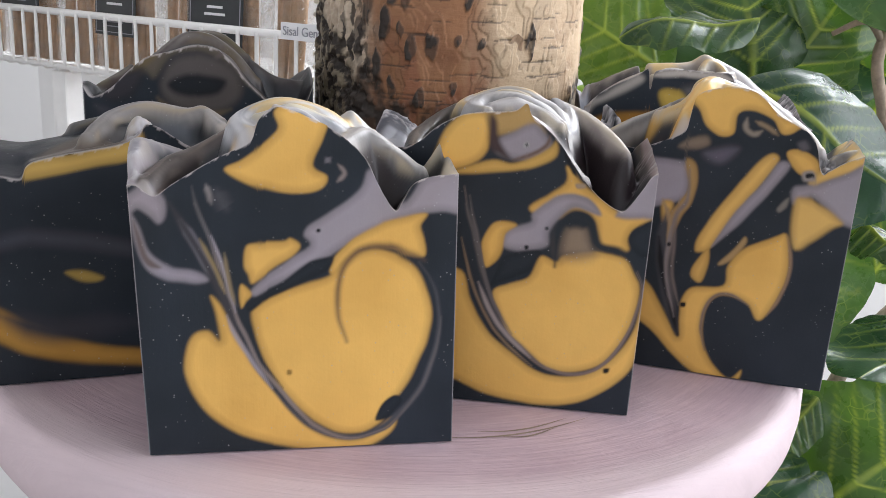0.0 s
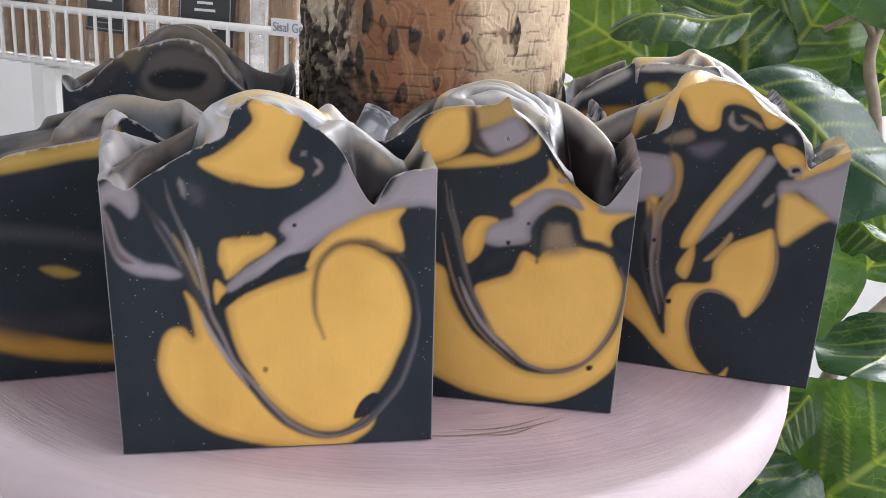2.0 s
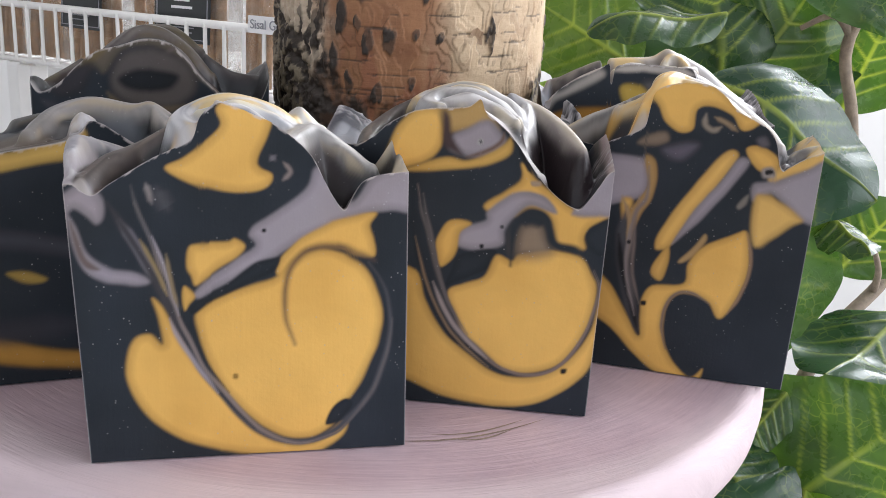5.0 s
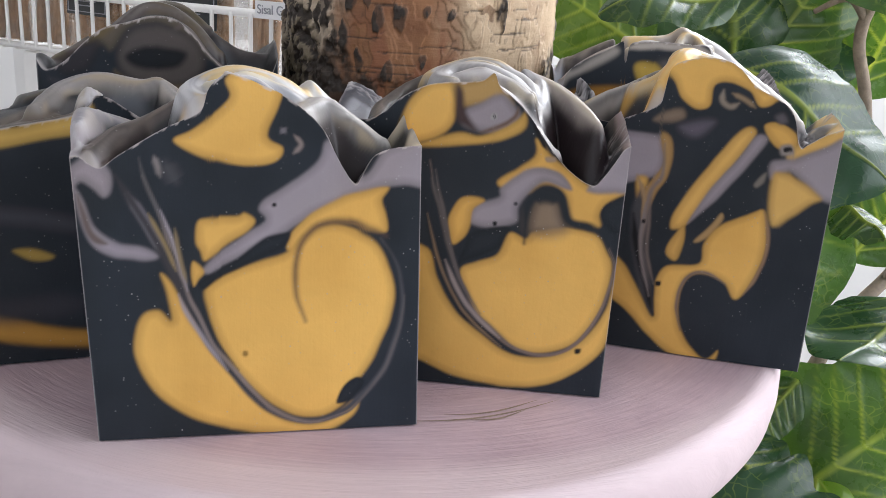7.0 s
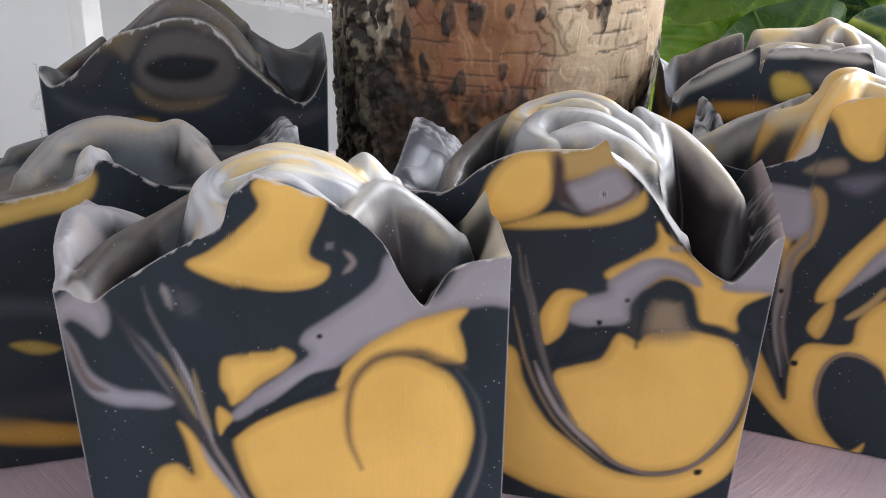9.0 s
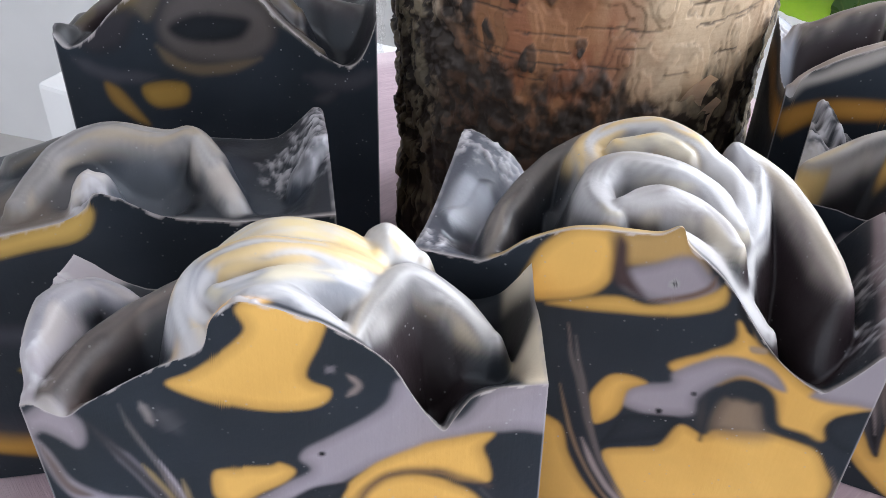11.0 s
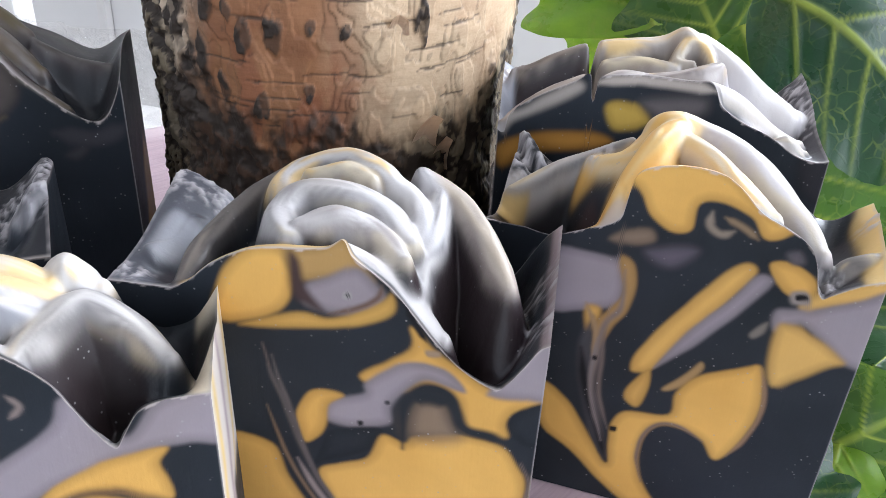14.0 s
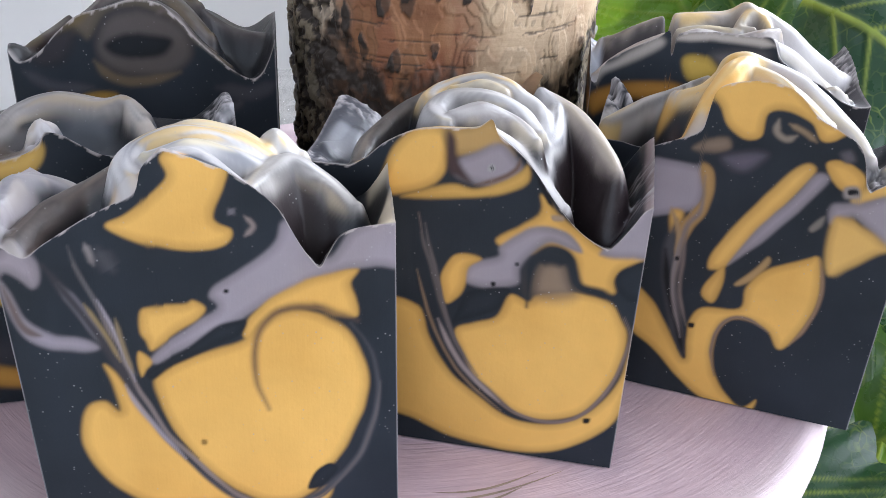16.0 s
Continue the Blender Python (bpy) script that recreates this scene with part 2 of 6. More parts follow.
def paint(pts, colours, layers):
    """Lay colour on points of a plane: fills inside closed lines, and strokes along open lines. Lengths in millimetres."""
    for kind, line, colour, size, soft in layers:
        q = spline(line, kind == "fill", 6)
        soft = soft * 1.4
        grow = 2 * soft + (size if kind == "line" else 0) + 0.5
        lo, hi = q.min(0) - grow, q.max(0) + grow
        near = np.where(np.all((pts > lo) & (pts < hi), 1))[0]
        if not len(near):
            continue
        p = pts[near]
        d, along = distance(p, q, kind == "fill")
        if kind == "fill":
            s = np.where(inside(p, q), -d, d) - size
        else:
            s = d - size * np.clip(np.sin(np.pi * np.clip(along, 0.04, 0.96)) * 1.6, 0.15, 1)
        a = np.clip(0.5 - s / (2 * soft), 0, 1)
        a = (a * a * (3 - 2 * a))[:, None]
        tone = np.array(colour)[None, :]
        if kind == "fill":  # the pigment thins towards its border
            tone = tone * (0.66 + 0.34 * np.clip(-s / 2.4, 0, 1))[:, None]
        colours[near] = colours[near] * (1 - a) + tone * a
    return colours


def fill(line, colour, soft=0.35, grow=0.0):
    return ("fill", line, colour, grow, soft)


def stroke(line, colour, half=0.5, soft=0.4):
    return ("line", line, colour, half, soft)


def wobble(pts, scale, seed):
    """Smooth random values in -1..1 at points of a plane."""
    return np.array([noise.noise((x * scale, y * scale, seed)) for x, y in pts])


# ---- the room ----


def slab(name, lo, hi, material, label):
    ob = part(name, box(bmesh.new(), lo, hi), material, None)
    return tagged(ob, label, name.split("_")[0], kind="structure")


slab("floor", (-1.9, -1.7, -1.0), (1.3, 1.7, -0.9), FLOOR, "plain grey floor of the shop room")
slab("ceiling", (-1.9, -1.7, 1.6), (1.3, 1.7, 1.7), WALL, "plain white painted ceiling of the room")
slab("wall_west", (-1.9, -1.7, -0.9), (-1.8, 1.7, 1.6), WALL, "plain white painted side wall")
# unseen wall; its opening is added for the front fill lamp
slab("wall_south", (-1.8, -1.7, -0.9), (1.2, -1.6, 0.0), WALL, "white painted wall below the added front opening")
slab("wall_south_top", (-1.8, -1.7, 0.9), (1.2, -1.6, 1.6), WALL, "white painted wall above the added front opening")
slab("wall_south_left", (-1.8, -1.7, 0.0), (-1.12, -1.6, 0.9), WALL, "white painted wall beside the added front opening")
slab("wall_south_right", (0.22, -1.7, 0.0), (1.2, -1.6, 0.9), WALL, "white painted wall beside the added front opening")
# the wall with the side window
slab("wall_east", (1.2, -1.7, -0.9), (1.3, 1.7, -0.08), WALL, "white wall below the window")
slab("wall_east_top", (1.2, -1.7, 0.92), (1.3, 1.7, 1.6), WALL, "white wall above the window")
slab("wall_east_near", (1.2, -1.7, -0.08), (1.3, -0.58, 0.92), WALL, "white wall beside the window")
slab("wall_east_far", (1.2, 0.98, -0.08), (1.3, 1.7, 0.92), WALL, "white wall beside the window")
# the back wall with the high window
slab("wall_north", (-1.8, 1.6, -0.9), (1.2, 1.7, 0.42), WALL, "white painted wall behind the shelf and plant")
slab("wall_north_top", (-1.8, 1.6, 1.28), (1.2, 1.7, 1.6), WALL, "white wall above the high window")
slab("wall_north_left", (-1.8, 1.6, 0.42), (0.53, 1.7, 1.28), WALL, "white wall beside the high window")
slab("wall_north_right", (1.17, 1.6, 0.42), (1.2, 1.7, 1.28), WALL, "white wall beside the high window")

# ---- the tiered stand: round plate and birch log ----
PLATE_AT, PLATE_A, PLATE_B = Vector((-0.032, 0.33, 0.0)), 0.1525, 0.1695
LOG_AT = Vector((-0.022, 0.363, 0.0))


def build_stand():
    stand = empty("display_stand", Matrix.Translation(PLATE_AT), "pink painted wooden plate stand on a birch log", "display stand")
    # plate: a turned disc with a rounded rim
    prof = [(0.0, 0.0), (0.3, 0.0), (0.6, 0.0), (0.85, 0.0), (0.945, 0.0), (0.962, 0.0003), (0.978, 0.0002), (0.99, -0.002), (0.998, -0.006),
            (1.0, -0.012), (0.995, -0.018), (0.98, -0.0225), (0.95, -0.025), (0.6, -0.026), (0.0, -0.026)]
    n, verts, faces = 160, [], []
    for r, z in prof:
        for k in range(n):
            t = 2 * math.pi * k / n
            w = 1 + 0.003 * noise.noise((math.cos(t) * 2, math.sin(t) * 2, 3.0)) * (r > 0.8)
            verts.append((PLATE_A * r * w * math.cos(t), PLATE_B * r * w * math.sin(t), z))
    for i in range(len(prof) - 1):
        for k in range(n):
            k2 = (k + 1) % n
            faces.append((i * n + k, (i + 1) * n + k, (i + 1) * n + k2, i * n + k2))
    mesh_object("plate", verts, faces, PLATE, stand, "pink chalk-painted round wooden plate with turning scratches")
    # old turning scratches, worn dark
    for r0, a0, a1 in ((0.1190, -77, -54), (0.1168, -71, -57), (0.1206, -68, -60)):
        bm = bmesh.new()
        prev = None
        for k in range(25):
            t = k / 24
            a = radians(a0 + (a1 - a0) * t)
            rr, w = r0 + 0.0012 * math.sin(4 * t), 0.00032 * math.sin(math.pi * min(max(t, 0.02), 0.98)) + 0.00005
            pair = [bm.verts.new(((rr + s_ * w) * math.cos(a), (rr + s_ * w) * math.sin(a) * 1.05, 0.0002)) for s_ in (-1, 1)]
            if prev:
                bm.faces.new((prev[0], prev[1], pair[1], pair[0]))
            prev = pair
        part("scratch", bm, TWIG, stand, "thin dark worn scratch")
    # birch log with peeling bark, dark lenticels and a blackened rough foot
    th = np.r_[np.linspace(-190, 10, 560, endpoint=False), np.linspace(10, 170, 60, endpoint=False)] * np.pi / 180
    zz = np.r_[np.linspace(0.0, 0.03, 12, endpoint=False), np.linspace(0.03, 0.175, 280, endpoint=False), np.linspace(0.175, 0.32, 40)]
    nt_, nz = len(th), len(zz)
    T, Z = np.meshgrid(th, zz)
    flat = np.c_[T.ravel(), Z.ravel()]
    arc = 0.0515
    def nz3(sx, sz, seed):
        return np.array([noise.fractal((math.cos(t) * sx, math.sin(t) * sx, z * sz + seed), 1.0, 2.0, 4) for t, z in flat])
    big, mid_, fine = nz3(1.6, 16, 1.0), nz3(5, 60, 7.0), nz3(14, 120, 13.0)
    a = np.angle(np.exp(1j * (flat[:, 0] + math.pi / 2)))  # 0 at the front
    s = a * arc * 1000  # mm round from the front
    z = flat[:, 1] * 1000
    peel = np.array((0.32, 0.150, 0.066))
    pale = np.array((0.56, 0.42, 0.27))
    white = np.array((0.58, 0.48, 0.36))
    black = np.array((0.034, 0.023, 0.016))
    rust = np.array((0.27, 0.10, 0.045))
    def sm(v, lo, hi):
        q = np.clip((v - lo) / (hi - lo), 0, 1)
        return q * q * (3 - 2 * q)
    col = peel + (pale - peel) * sm(s / 30 + 0.5 * big, 0.45, 1.1)[:, None]
    col = col + (rust - col) * (sm(mid_ + 0.4 * big, 0.15, 0.5) * sm(-z, -118, -85) * sm(-s, -28, -10))[:, None] * 0.75
    flake = nz3(13, 230, 31.0)
    vert = 0.5 * nz3(24, 34, 21.0) + 0.6 * flake
    brown = np.array((0.085, 0.042, 0.021))
    moss = np.array((0.36, 0.30, 0.19))
    flank = sm(np.abs(s), 27, 40)[:, None]
    rough_left = sm(-s + 10 * big + 6 * mid_, 24, 38)
    col = col + (white - col) * rough_left[:, None]
    foot = sm(-z + 7 * mid_ + 8 * fine + 7 * big + np.maximum(0, -s - 8) * 0.8 + np.maximum(0, s - 34) * 0.45, -75, -63)
    col = col + (brown * (1 - flank) + moss * flank - col) * (0.85 * foot)[:, None]
    # torn layers of bark, each a little proud of the one below
    layer = nz3(3.2, 34, 41.0) + 0.10 * fine
    step_up = np.zeros(len(s))
    for th_, shade in ((-0.22, 0.90), (0.02, 1.10), (0.26, 0.86), (0.46, 1.14)):
        up = sm(layer, th_ - 0.008, th_ + 0.008)
        step_up = step_up + up
        rim = np.exp(-(((layer - th_ + 0.012) / 0.014) ** 2))
        col = col * (1 + (shade - 1) * up[:, None]) * (1 - 0.38 * rim * sm(mid_, -0.25, 0.2))[:, None]
    crack = sm(mid_ + 0.9 * fine, -0.10, 0.03)
    dark = np.clip(foot * (0.50 + 0.50 * sm(flake + 0.5 * mid_ + 0.12 - 0.12 * flank[:, 0], -0.05, 0.02)) + rough_left * sm(vert + 0.8 * fine, 0.10, 0.15) * 0.92, 0, 1)
    col = col + (black - col) * dark[:, None]
    rad = 0.0518 + 0.0005 * sm(z, 40, 150) + 0.0012 * big + rough_left * 0.0016 * (0.5 - 2 * np.clip(vert, -0.2, 0.3)) + 0.00035 * step_up + foot * (0.0012 * mid_ - 0.0010 * np.clip(flake, -0.4, 0.4))
    rnd = random.Random(5)
    def blot(s0, zc, ws, wz, depth, strength=1.0):
        nonlocal col, rad
        k = min(1.0, wz / 2)
        d = ((s - s0 + 1.2 * fine) / ws) ** 2 + ((z - zc + 2.0 * k * fine - 0.03 * (s - s0) * (wz < 1)) / wz) ** 2
        m = sm(-d, -1.2, -0.75) * (0.7 + 0.3 * crack) * strength
        col = col + (black - col) * m[:, None]
        rad = rad + depth * m
    # dark lens-shaped marks: denser to the shaded side
    for s0, zc, ws, wz in ((-24, 128, 2.3, 6), (-17, 120, 2.6, 7), (-12, 119, 2.0, 7), (-27, 112, 2.2, 6), (-19, 106, 1.7, 5), (-4, 118, 1.3, 3.2), (1, 120, 1.5, 4), (10, 118, 1.5, 5.2),
                           (-13, 104, 1.0, 3), (-22, 92, 1.6, 5), (-2, 99, 2.0, 5), (-9, 98, 1.5, 4), (7, 101, 1.0, 1.6), (15, 100, 0.9, 1.5), (-31, 100, 2, 6), (-30, 126, 2.0, 8), (6, 84, 1.2, 2),
                           (-5, 80, 1.7, 3), (-16, 84, 1.6, 4), (20, 120, 0.7, 1.2), (-8, 134, 1.8, 5), (3, 137, 1.6, 5), (-20, 142, 2.2, 6), (14, 140, 1.2, 4)):
        blot(s0, zc, 1.15 * ws, 1.2 * wz, 0.0007)
    for _ in range(70):
        blot(rnd.uniform(-150, 150), rnd.uniform(70, 310), rnd.uniform(0.7, 2.2), rnd.uniform(1.5, 6), 0.0006)
    for _ in range(70):  # thin horizontal lenticel lines
        blot(rnd.uniform(-20, 60), rnd.uniform(72, 200), rnd.uniform(3, 9), rnd.uniform(0.22, 0.4), -0.0003, 0.75)
    verts = np.c_[rad * np.cos(flat[:, 0]), rad * np.sin(flat[:, 0]), flat[:, 1]]
    faces = []
    for i in range(nz - 1):
        for k in range(nt_):
            k2 = (k + 1) % nt_
            faces.append((i * nt_ + k, i * nt_ + k2, (i + 1) * nt_ + k2, (i + 1) * nt_ + k))
    log = mesh_object("log", verts, faces, BARK, stand, "birch log with peeling bark and a blackened foot", True, col)
    log.location = LOG_AT - PLATE_AT
    # lifted bark curls at the foot
    for s0, zc, w, h, lift in ((36, 66, 9, 13, 0.006), (41, 60, 7, 11, 0.004), (28, 96, 8, 9, 0.003)):
        bm = bmesh.new()
        grid = []
        for j in range(8):
            row = []
            for i in range(8):
                uu, vv = i / 7, j / 7
                ang = (s0 + (uu - 0.5) * w * (1 - 0.5 * vv)) / 1000 / arc - math.pi / 2
                r = 0.0522 + lift * vv**2 + 0.0005 * noise.noise((uu * 3, vv * 3, s0))
                row.append(bm.verts.new((r * math.cos(ang), r * math.sin(ang), (zc + vv * h - 3 * abs(uu - 0.4)) / 1000)))
            grid.append(row)
        for j in range(7):
            for i in range(7):
                bm.faces.new((grid[j][i], grid[j][i + 1], grid[j + 1][i + 1], grid[j + 1][i]))
        bmesh.ops.solidify(bm, geom=bm.faces[:], thickness=0.0006)
        me = bpy.data.meshes.new("bark_curl")
        bm.to_mesh(me)
        bm.free()
        ca = me.color_attributes.new("pigment", "FLOAT_COLOR", "POINT")
        ca.data.foreach_set("color", np.tile((0.66, 0.52, 0.38, 1), len(me.vertices)).astype(np.float32))
        me.materials.append(BARK)
        ob = new("bark_curl", me)
        ob.parent = stand
        ob.location = LOG_AT - PLATE_AT
    # the lower log that carries the plate down to the floor, and its foot
    bm = bmesh.new()
    bmesh.ops.create_cone(bm, cap_ends=True, segments=48, radius1=0.05, radius2=0.05, depth=0.85)
    bmesh.ops.translate(bm, verts=bm.verts, vec=LOG_AT - PLATE_AT + Vector((0, 0, -0.026 - 0.425)))
    ob = part("lower_log", bm, TWIG, stand, smooth=True)
    bm = bmesh.new()
    bmesh.ops.create_cone(bm, cap_ends=True, segments=64, radius1=0.16, radius2=0.155, depth=0.024)
    bmesh.ops.translate(bm, verts=bm.verts, vec=LOG_AT - PLATE_AT + Vector((0, 0, -0.888)))
    part("foot_plate", bm, PLATE, stand)


build_stand()

# ---- soap bars ----
K = (0.022, 0.027, 0.035)
M = (0.062, 0.062, 0.072)
D_ = (0.012, 0.012, 0.015)
G = (0.305, 0.275, 0.312)
W = (0.56, 0.555, 0.56)
Y = (0.70, 0.418, 0.110)
YP = (0.70, 0.51, 0.21)
B_ = (0.17, 0.13, 0.12)


def soap_fold(plan, soft, h, colours, line, radius, crest, flank, streak, seed):
    """Press a rolled rope of soft soap into the height field h: a rounded crest with steep sides that melt into what
    lies below, with pigment drawn out along it and the shade of its sides put into the flank colour."""
    q = spline(line, False, 10)
    lo, hi = q[:, :2].min(0) - 2.2 * radius - 3, q[:, :2].max(0) + 2.2 * radius + 3
    near = np.where(np.all((plan > lo) & (plan < hi), 1))[0]
    p, s0 = plan[near], soft[near]
    d, along = distance(p + 0.9 * np.c_[s0, -s0], q[:, :2], False)
    crest_z = np.interp(along * (len(q) - 1), np.arange(len(q)), q[:, 2])
    r = 0.9 * radius * (0.40 + 0.60 * np.clip(np.sin(np.pi * (0.05 + 0.90 * along)) * 1.8, 0, 1))
    grain = np.array([noise.noise((a * 3.0, x * 0.75 + 1.5 * k, seed)) for a, x, k in zip(along, d, s0)])
    thread = np.array([noise.noise((a * 2.0, x * 2.1 + 2.0 * k, seed + 7)) for a, x, k in zip(along, d, s0)])
    x = d / r
    z = crest_z - r + np.where(x < 0.92, r * np.sqrt(np.clip(1 - x * x, 0, 1)), 0.39 * r - (x - 0.92) * r * 3.4) + 0.22 * thread * np.clip(1.2 - x, 0, 1) + 0.35 * grain
    old = h[near]
    gap, k = z - old, 0.7
    t = np.clip(0.5 + 0.5 * gap / k, 0, 1)
    h[near] = old * (1 - t) + z * t + k * t * (1 - t)
    # sides turn to the flank tone, mostly darker: shade put into the colour
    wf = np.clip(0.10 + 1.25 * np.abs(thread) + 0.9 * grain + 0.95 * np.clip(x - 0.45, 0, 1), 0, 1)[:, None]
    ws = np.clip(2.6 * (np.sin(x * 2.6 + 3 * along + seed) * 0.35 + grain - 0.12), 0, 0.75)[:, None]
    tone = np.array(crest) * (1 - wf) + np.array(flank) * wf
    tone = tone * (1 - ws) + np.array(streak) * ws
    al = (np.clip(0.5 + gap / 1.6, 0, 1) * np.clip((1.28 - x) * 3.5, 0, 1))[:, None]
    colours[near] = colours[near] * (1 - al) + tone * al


def soap_bar(at, yaw, lean, width, flare, rows, front, top, ridges, label, thick=32.0, nu=230, nv=210, nw=96, seed=1.0, top_base=K, crumbs=(), side_paint=(), folds=(), hollows=(), crack=None, sink=0.0):
    """A cut bar: flat faces with swirls of pigment, and a piled top. rows: height lines (u, z) from the front to the back face.
    ridges: (line in u, w; half width; height; colour). folds: rolled ropes of soap (line in u, w, z; radius; crest, flank and streak colours). All in millimetres."""
    bar = empty("soap_bar", pose(at[0], at[1], 0.0005, -lean, 0, yaw), label, "soap bar", "swirled soap bars on the plate")
    mm = 0.001
    fl, fr = flare
    us = np.linspace(0, 1, nu)
    ws = np.linspace(0, thick, nw)
    lines = np.array([profile(r, us * width) for r in rows])
    pos = np.linspace(0, thick, len(rows))
    # smooth blend of the height lines from front to back
    H = np.empty((nw, nu))
    for j, w in enumerate(ws):
        k = min(int(w / thick * (len(rows) - 1)), len(rows) - 2)
        t = (w - pos[k]) / (pos[k + 1] - pos[k])
        p0, p1, p2, p3 = lines[max(k - 1, 0)], lines[k], lines[k + 1], lines[min(k + 2, len(rows) - 1)]
        H[j] = 0.5 * (2 * p1 + (p2 - p0) * t + (2 * p0 - 5 * p1 + 4 * p2 - p3) * t**2 + (3 * p1 - 3 * p2 + p3 - p0) * t**3)
    U2, W2 = np.meshgrid(us * width, ws)
    plan = np.c_[U2.ravel(), W2.ravel()]
    soft = np.array([noise.fractal((u * 0.05, w * 0.05, seed), 1, 2, 3) for u, w in plan])
    warp = plan + 1.6 * np.c_[soft, np.roll(soft, 37)]
    h = H.ravel() + 0.5 * soft * np.clip(plan[:, 1] / 3, 0, 1)
    tcol = np.tile(np.array(top_base, float), (len(plan), 1))
    stream = np.array([noise.noise((u * 0.045 + 0.3 * s_, w * 0.17 + s_, seed + 4)) for (u, w), s_ in zip(plan, soft)])
    a = np.clip((stream - 0.12) * 3, 0, 1)[:, None]
    tcol = tcol * (1 - 0.55 * a) + np.array(M) * 0.55 * a
    for kind, line, colour, size, sf in top:
        paint(warp, tcol, [(kind, line, colour, size, sf * 0.6)])
    for line, half, high, colour in ridges:
        q = spline(line, False, 14)
        d, along = distance(warp, q, False)
        env = np.clip(np.sin(np.pi * np.clip(along, 0.03, 0.97)) * 2.2, 0.25, 1)
        x = np.clip(d / (half * env), 0, 1)
        h = h + high * env * np.sqrt(1 - x * x) * np.clip(plan[:, 1] / 1.5 + 0.15, 0, 1)
        if colour is not None:
            stripe = (0.5 + 0.5 * np.sin(d * 1.9 + 5 * soft + 3 * along + half)) ** 2
            tint = np.array(colour) * (1 - 0.42 * np.clip(stripe + 0.5 * stream, 0, 1))[:, None]
            warm = np.clip(1.6 * np.sin(d * 1.3 + 4 * along + high) - 0.9 + stream, 0, 0.45)[:, None]
            tint = tint * (1 - warm) + np.array(YP) * tint.mean(1, keepdims=True) * 1.7 * warm
            al = np.clip((1 - x) * 3.5, 0, 1)
            al = (0.93 * al * al * (3 - 2 * al))[:, None]
            tcol = tcol * (1 - al) + tint * al
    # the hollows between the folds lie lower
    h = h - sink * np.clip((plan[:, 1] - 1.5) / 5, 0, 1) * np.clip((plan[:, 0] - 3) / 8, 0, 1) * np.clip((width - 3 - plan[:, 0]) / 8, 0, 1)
    # pits also take a colour, mostly near-black: shade put into the charcoal pigment
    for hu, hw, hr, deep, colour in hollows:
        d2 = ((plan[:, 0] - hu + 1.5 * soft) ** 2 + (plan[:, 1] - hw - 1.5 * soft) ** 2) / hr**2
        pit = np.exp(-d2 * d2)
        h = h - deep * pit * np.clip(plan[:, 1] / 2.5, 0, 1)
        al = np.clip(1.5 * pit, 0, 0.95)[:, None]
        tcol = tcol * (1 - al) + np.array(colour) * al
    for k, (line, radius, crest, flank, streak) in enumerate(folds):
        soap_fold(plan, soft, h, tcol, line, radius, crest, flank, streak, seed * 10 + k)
    if crack:
        d, _ = distance(plan + 0.8 * np.c_[soft, soft], spline(crack, False, 8), False)
        rim = np.exp(-(((d - 1.1) / 0.4) ** 2))[:, None]
        gap = np.exp(-((d / 0.75) ** 2))
        h = h - 9 * gap
        tcol = tcol * (1 - 0.6 * rim) + np.array((0.52, 0.50, 0.47)) * 0.6 * rim
        tcol = tcol * (1 - gap[:, None]) + np.array(D_) * gap[:, None]
    h = h.reshape(nw, nu)
    for _ in range(3):
        h[1:-1, 1:-1] = 0.5 * h[1:-1, 1:-1] + 0.125 * (h[:-2, 1:-1] + h[2:, 1:-1] + h[1:-1, :-2] + h[1:-1, 2:])
    h = h.ravel()
    tcol = tcol.reshape(nw, nu, 3)
    for _ in range(2):
        tcol[1:-1, 1:-1] = 0.5 * tcol[1:-1, 1:-1] + 0.125 * (tcol[:-2, 1:-1] + tcol[2:, 1:-1] + tcol[1:-1, :-2] + tcol[1:-1, 2:])
    tcol = tcol.reshape(-1, 3)
    # crumbly, ash-dusted patches
    rough = np.array([noise.fractal((u * 0.55, w * 0.55, seed), 0.8, 2, 3) for u, w in plan])
    for cu, cw, cr in crumbs:
        m = np.clip(1.4 - np.hypot(plan[:, 0] - cu, plan[:, 1] - cw) / cr + 0.5 * rough, 0, 1)
        h = h + m * (0.7 * np.maximum(rough, -0.3) + 0.15)
        al = (m * np.clip(0.35 + 1.3 * rough, 0, 0.9))[:, None]
        tcol = tcol * (1 - al) + np.array((0.50, 0.49, 0.52)) * al
    h = h.reshape(nw, nu)
    h[0] = lines[0]
    def xs(u, z):
        return -fl * z + u * (width + (fl + fr) * z)
    # ash-pale cut edges
    tcol = tcol.reshape(nw, nu, 3)
    for j, f in ((0, 0.85), (1, 0.55), (2, 0.2), (nw - 1, 0.6)):
        tcol[j] = tcol[j] * (1 - f) + np.array((0.5, 0.47, 0.46)) * f * 0.8
    rndn = 0.5 + 0.5 * np.array([noise.noise((w * 0.6, seed, 2)) for w in ws])
    for i, f in ((0, 0.8), (1, 0.5), (nu - 1, 0.8), (nu - 2, 0.5)):
        f2 = (f * rndn)[:, None]
        tcol[:, i] = tcol[:, i] * (1 - f2) + np.array((0.42, 0.40, 0.42)) * f2
    verts = np.c_[xs(np.tile(us, nw), h.ravel()), plan[:, 1], h.ravel()] * mm
    idx = np.arange(nw * nu).reshape(nw, nu)
    q = np.stack([idx[:-1, :-1], idx[:-1, 1:], idx[1:, 1:], idx[1:, :-1]], -1).reshape(-1, 4)
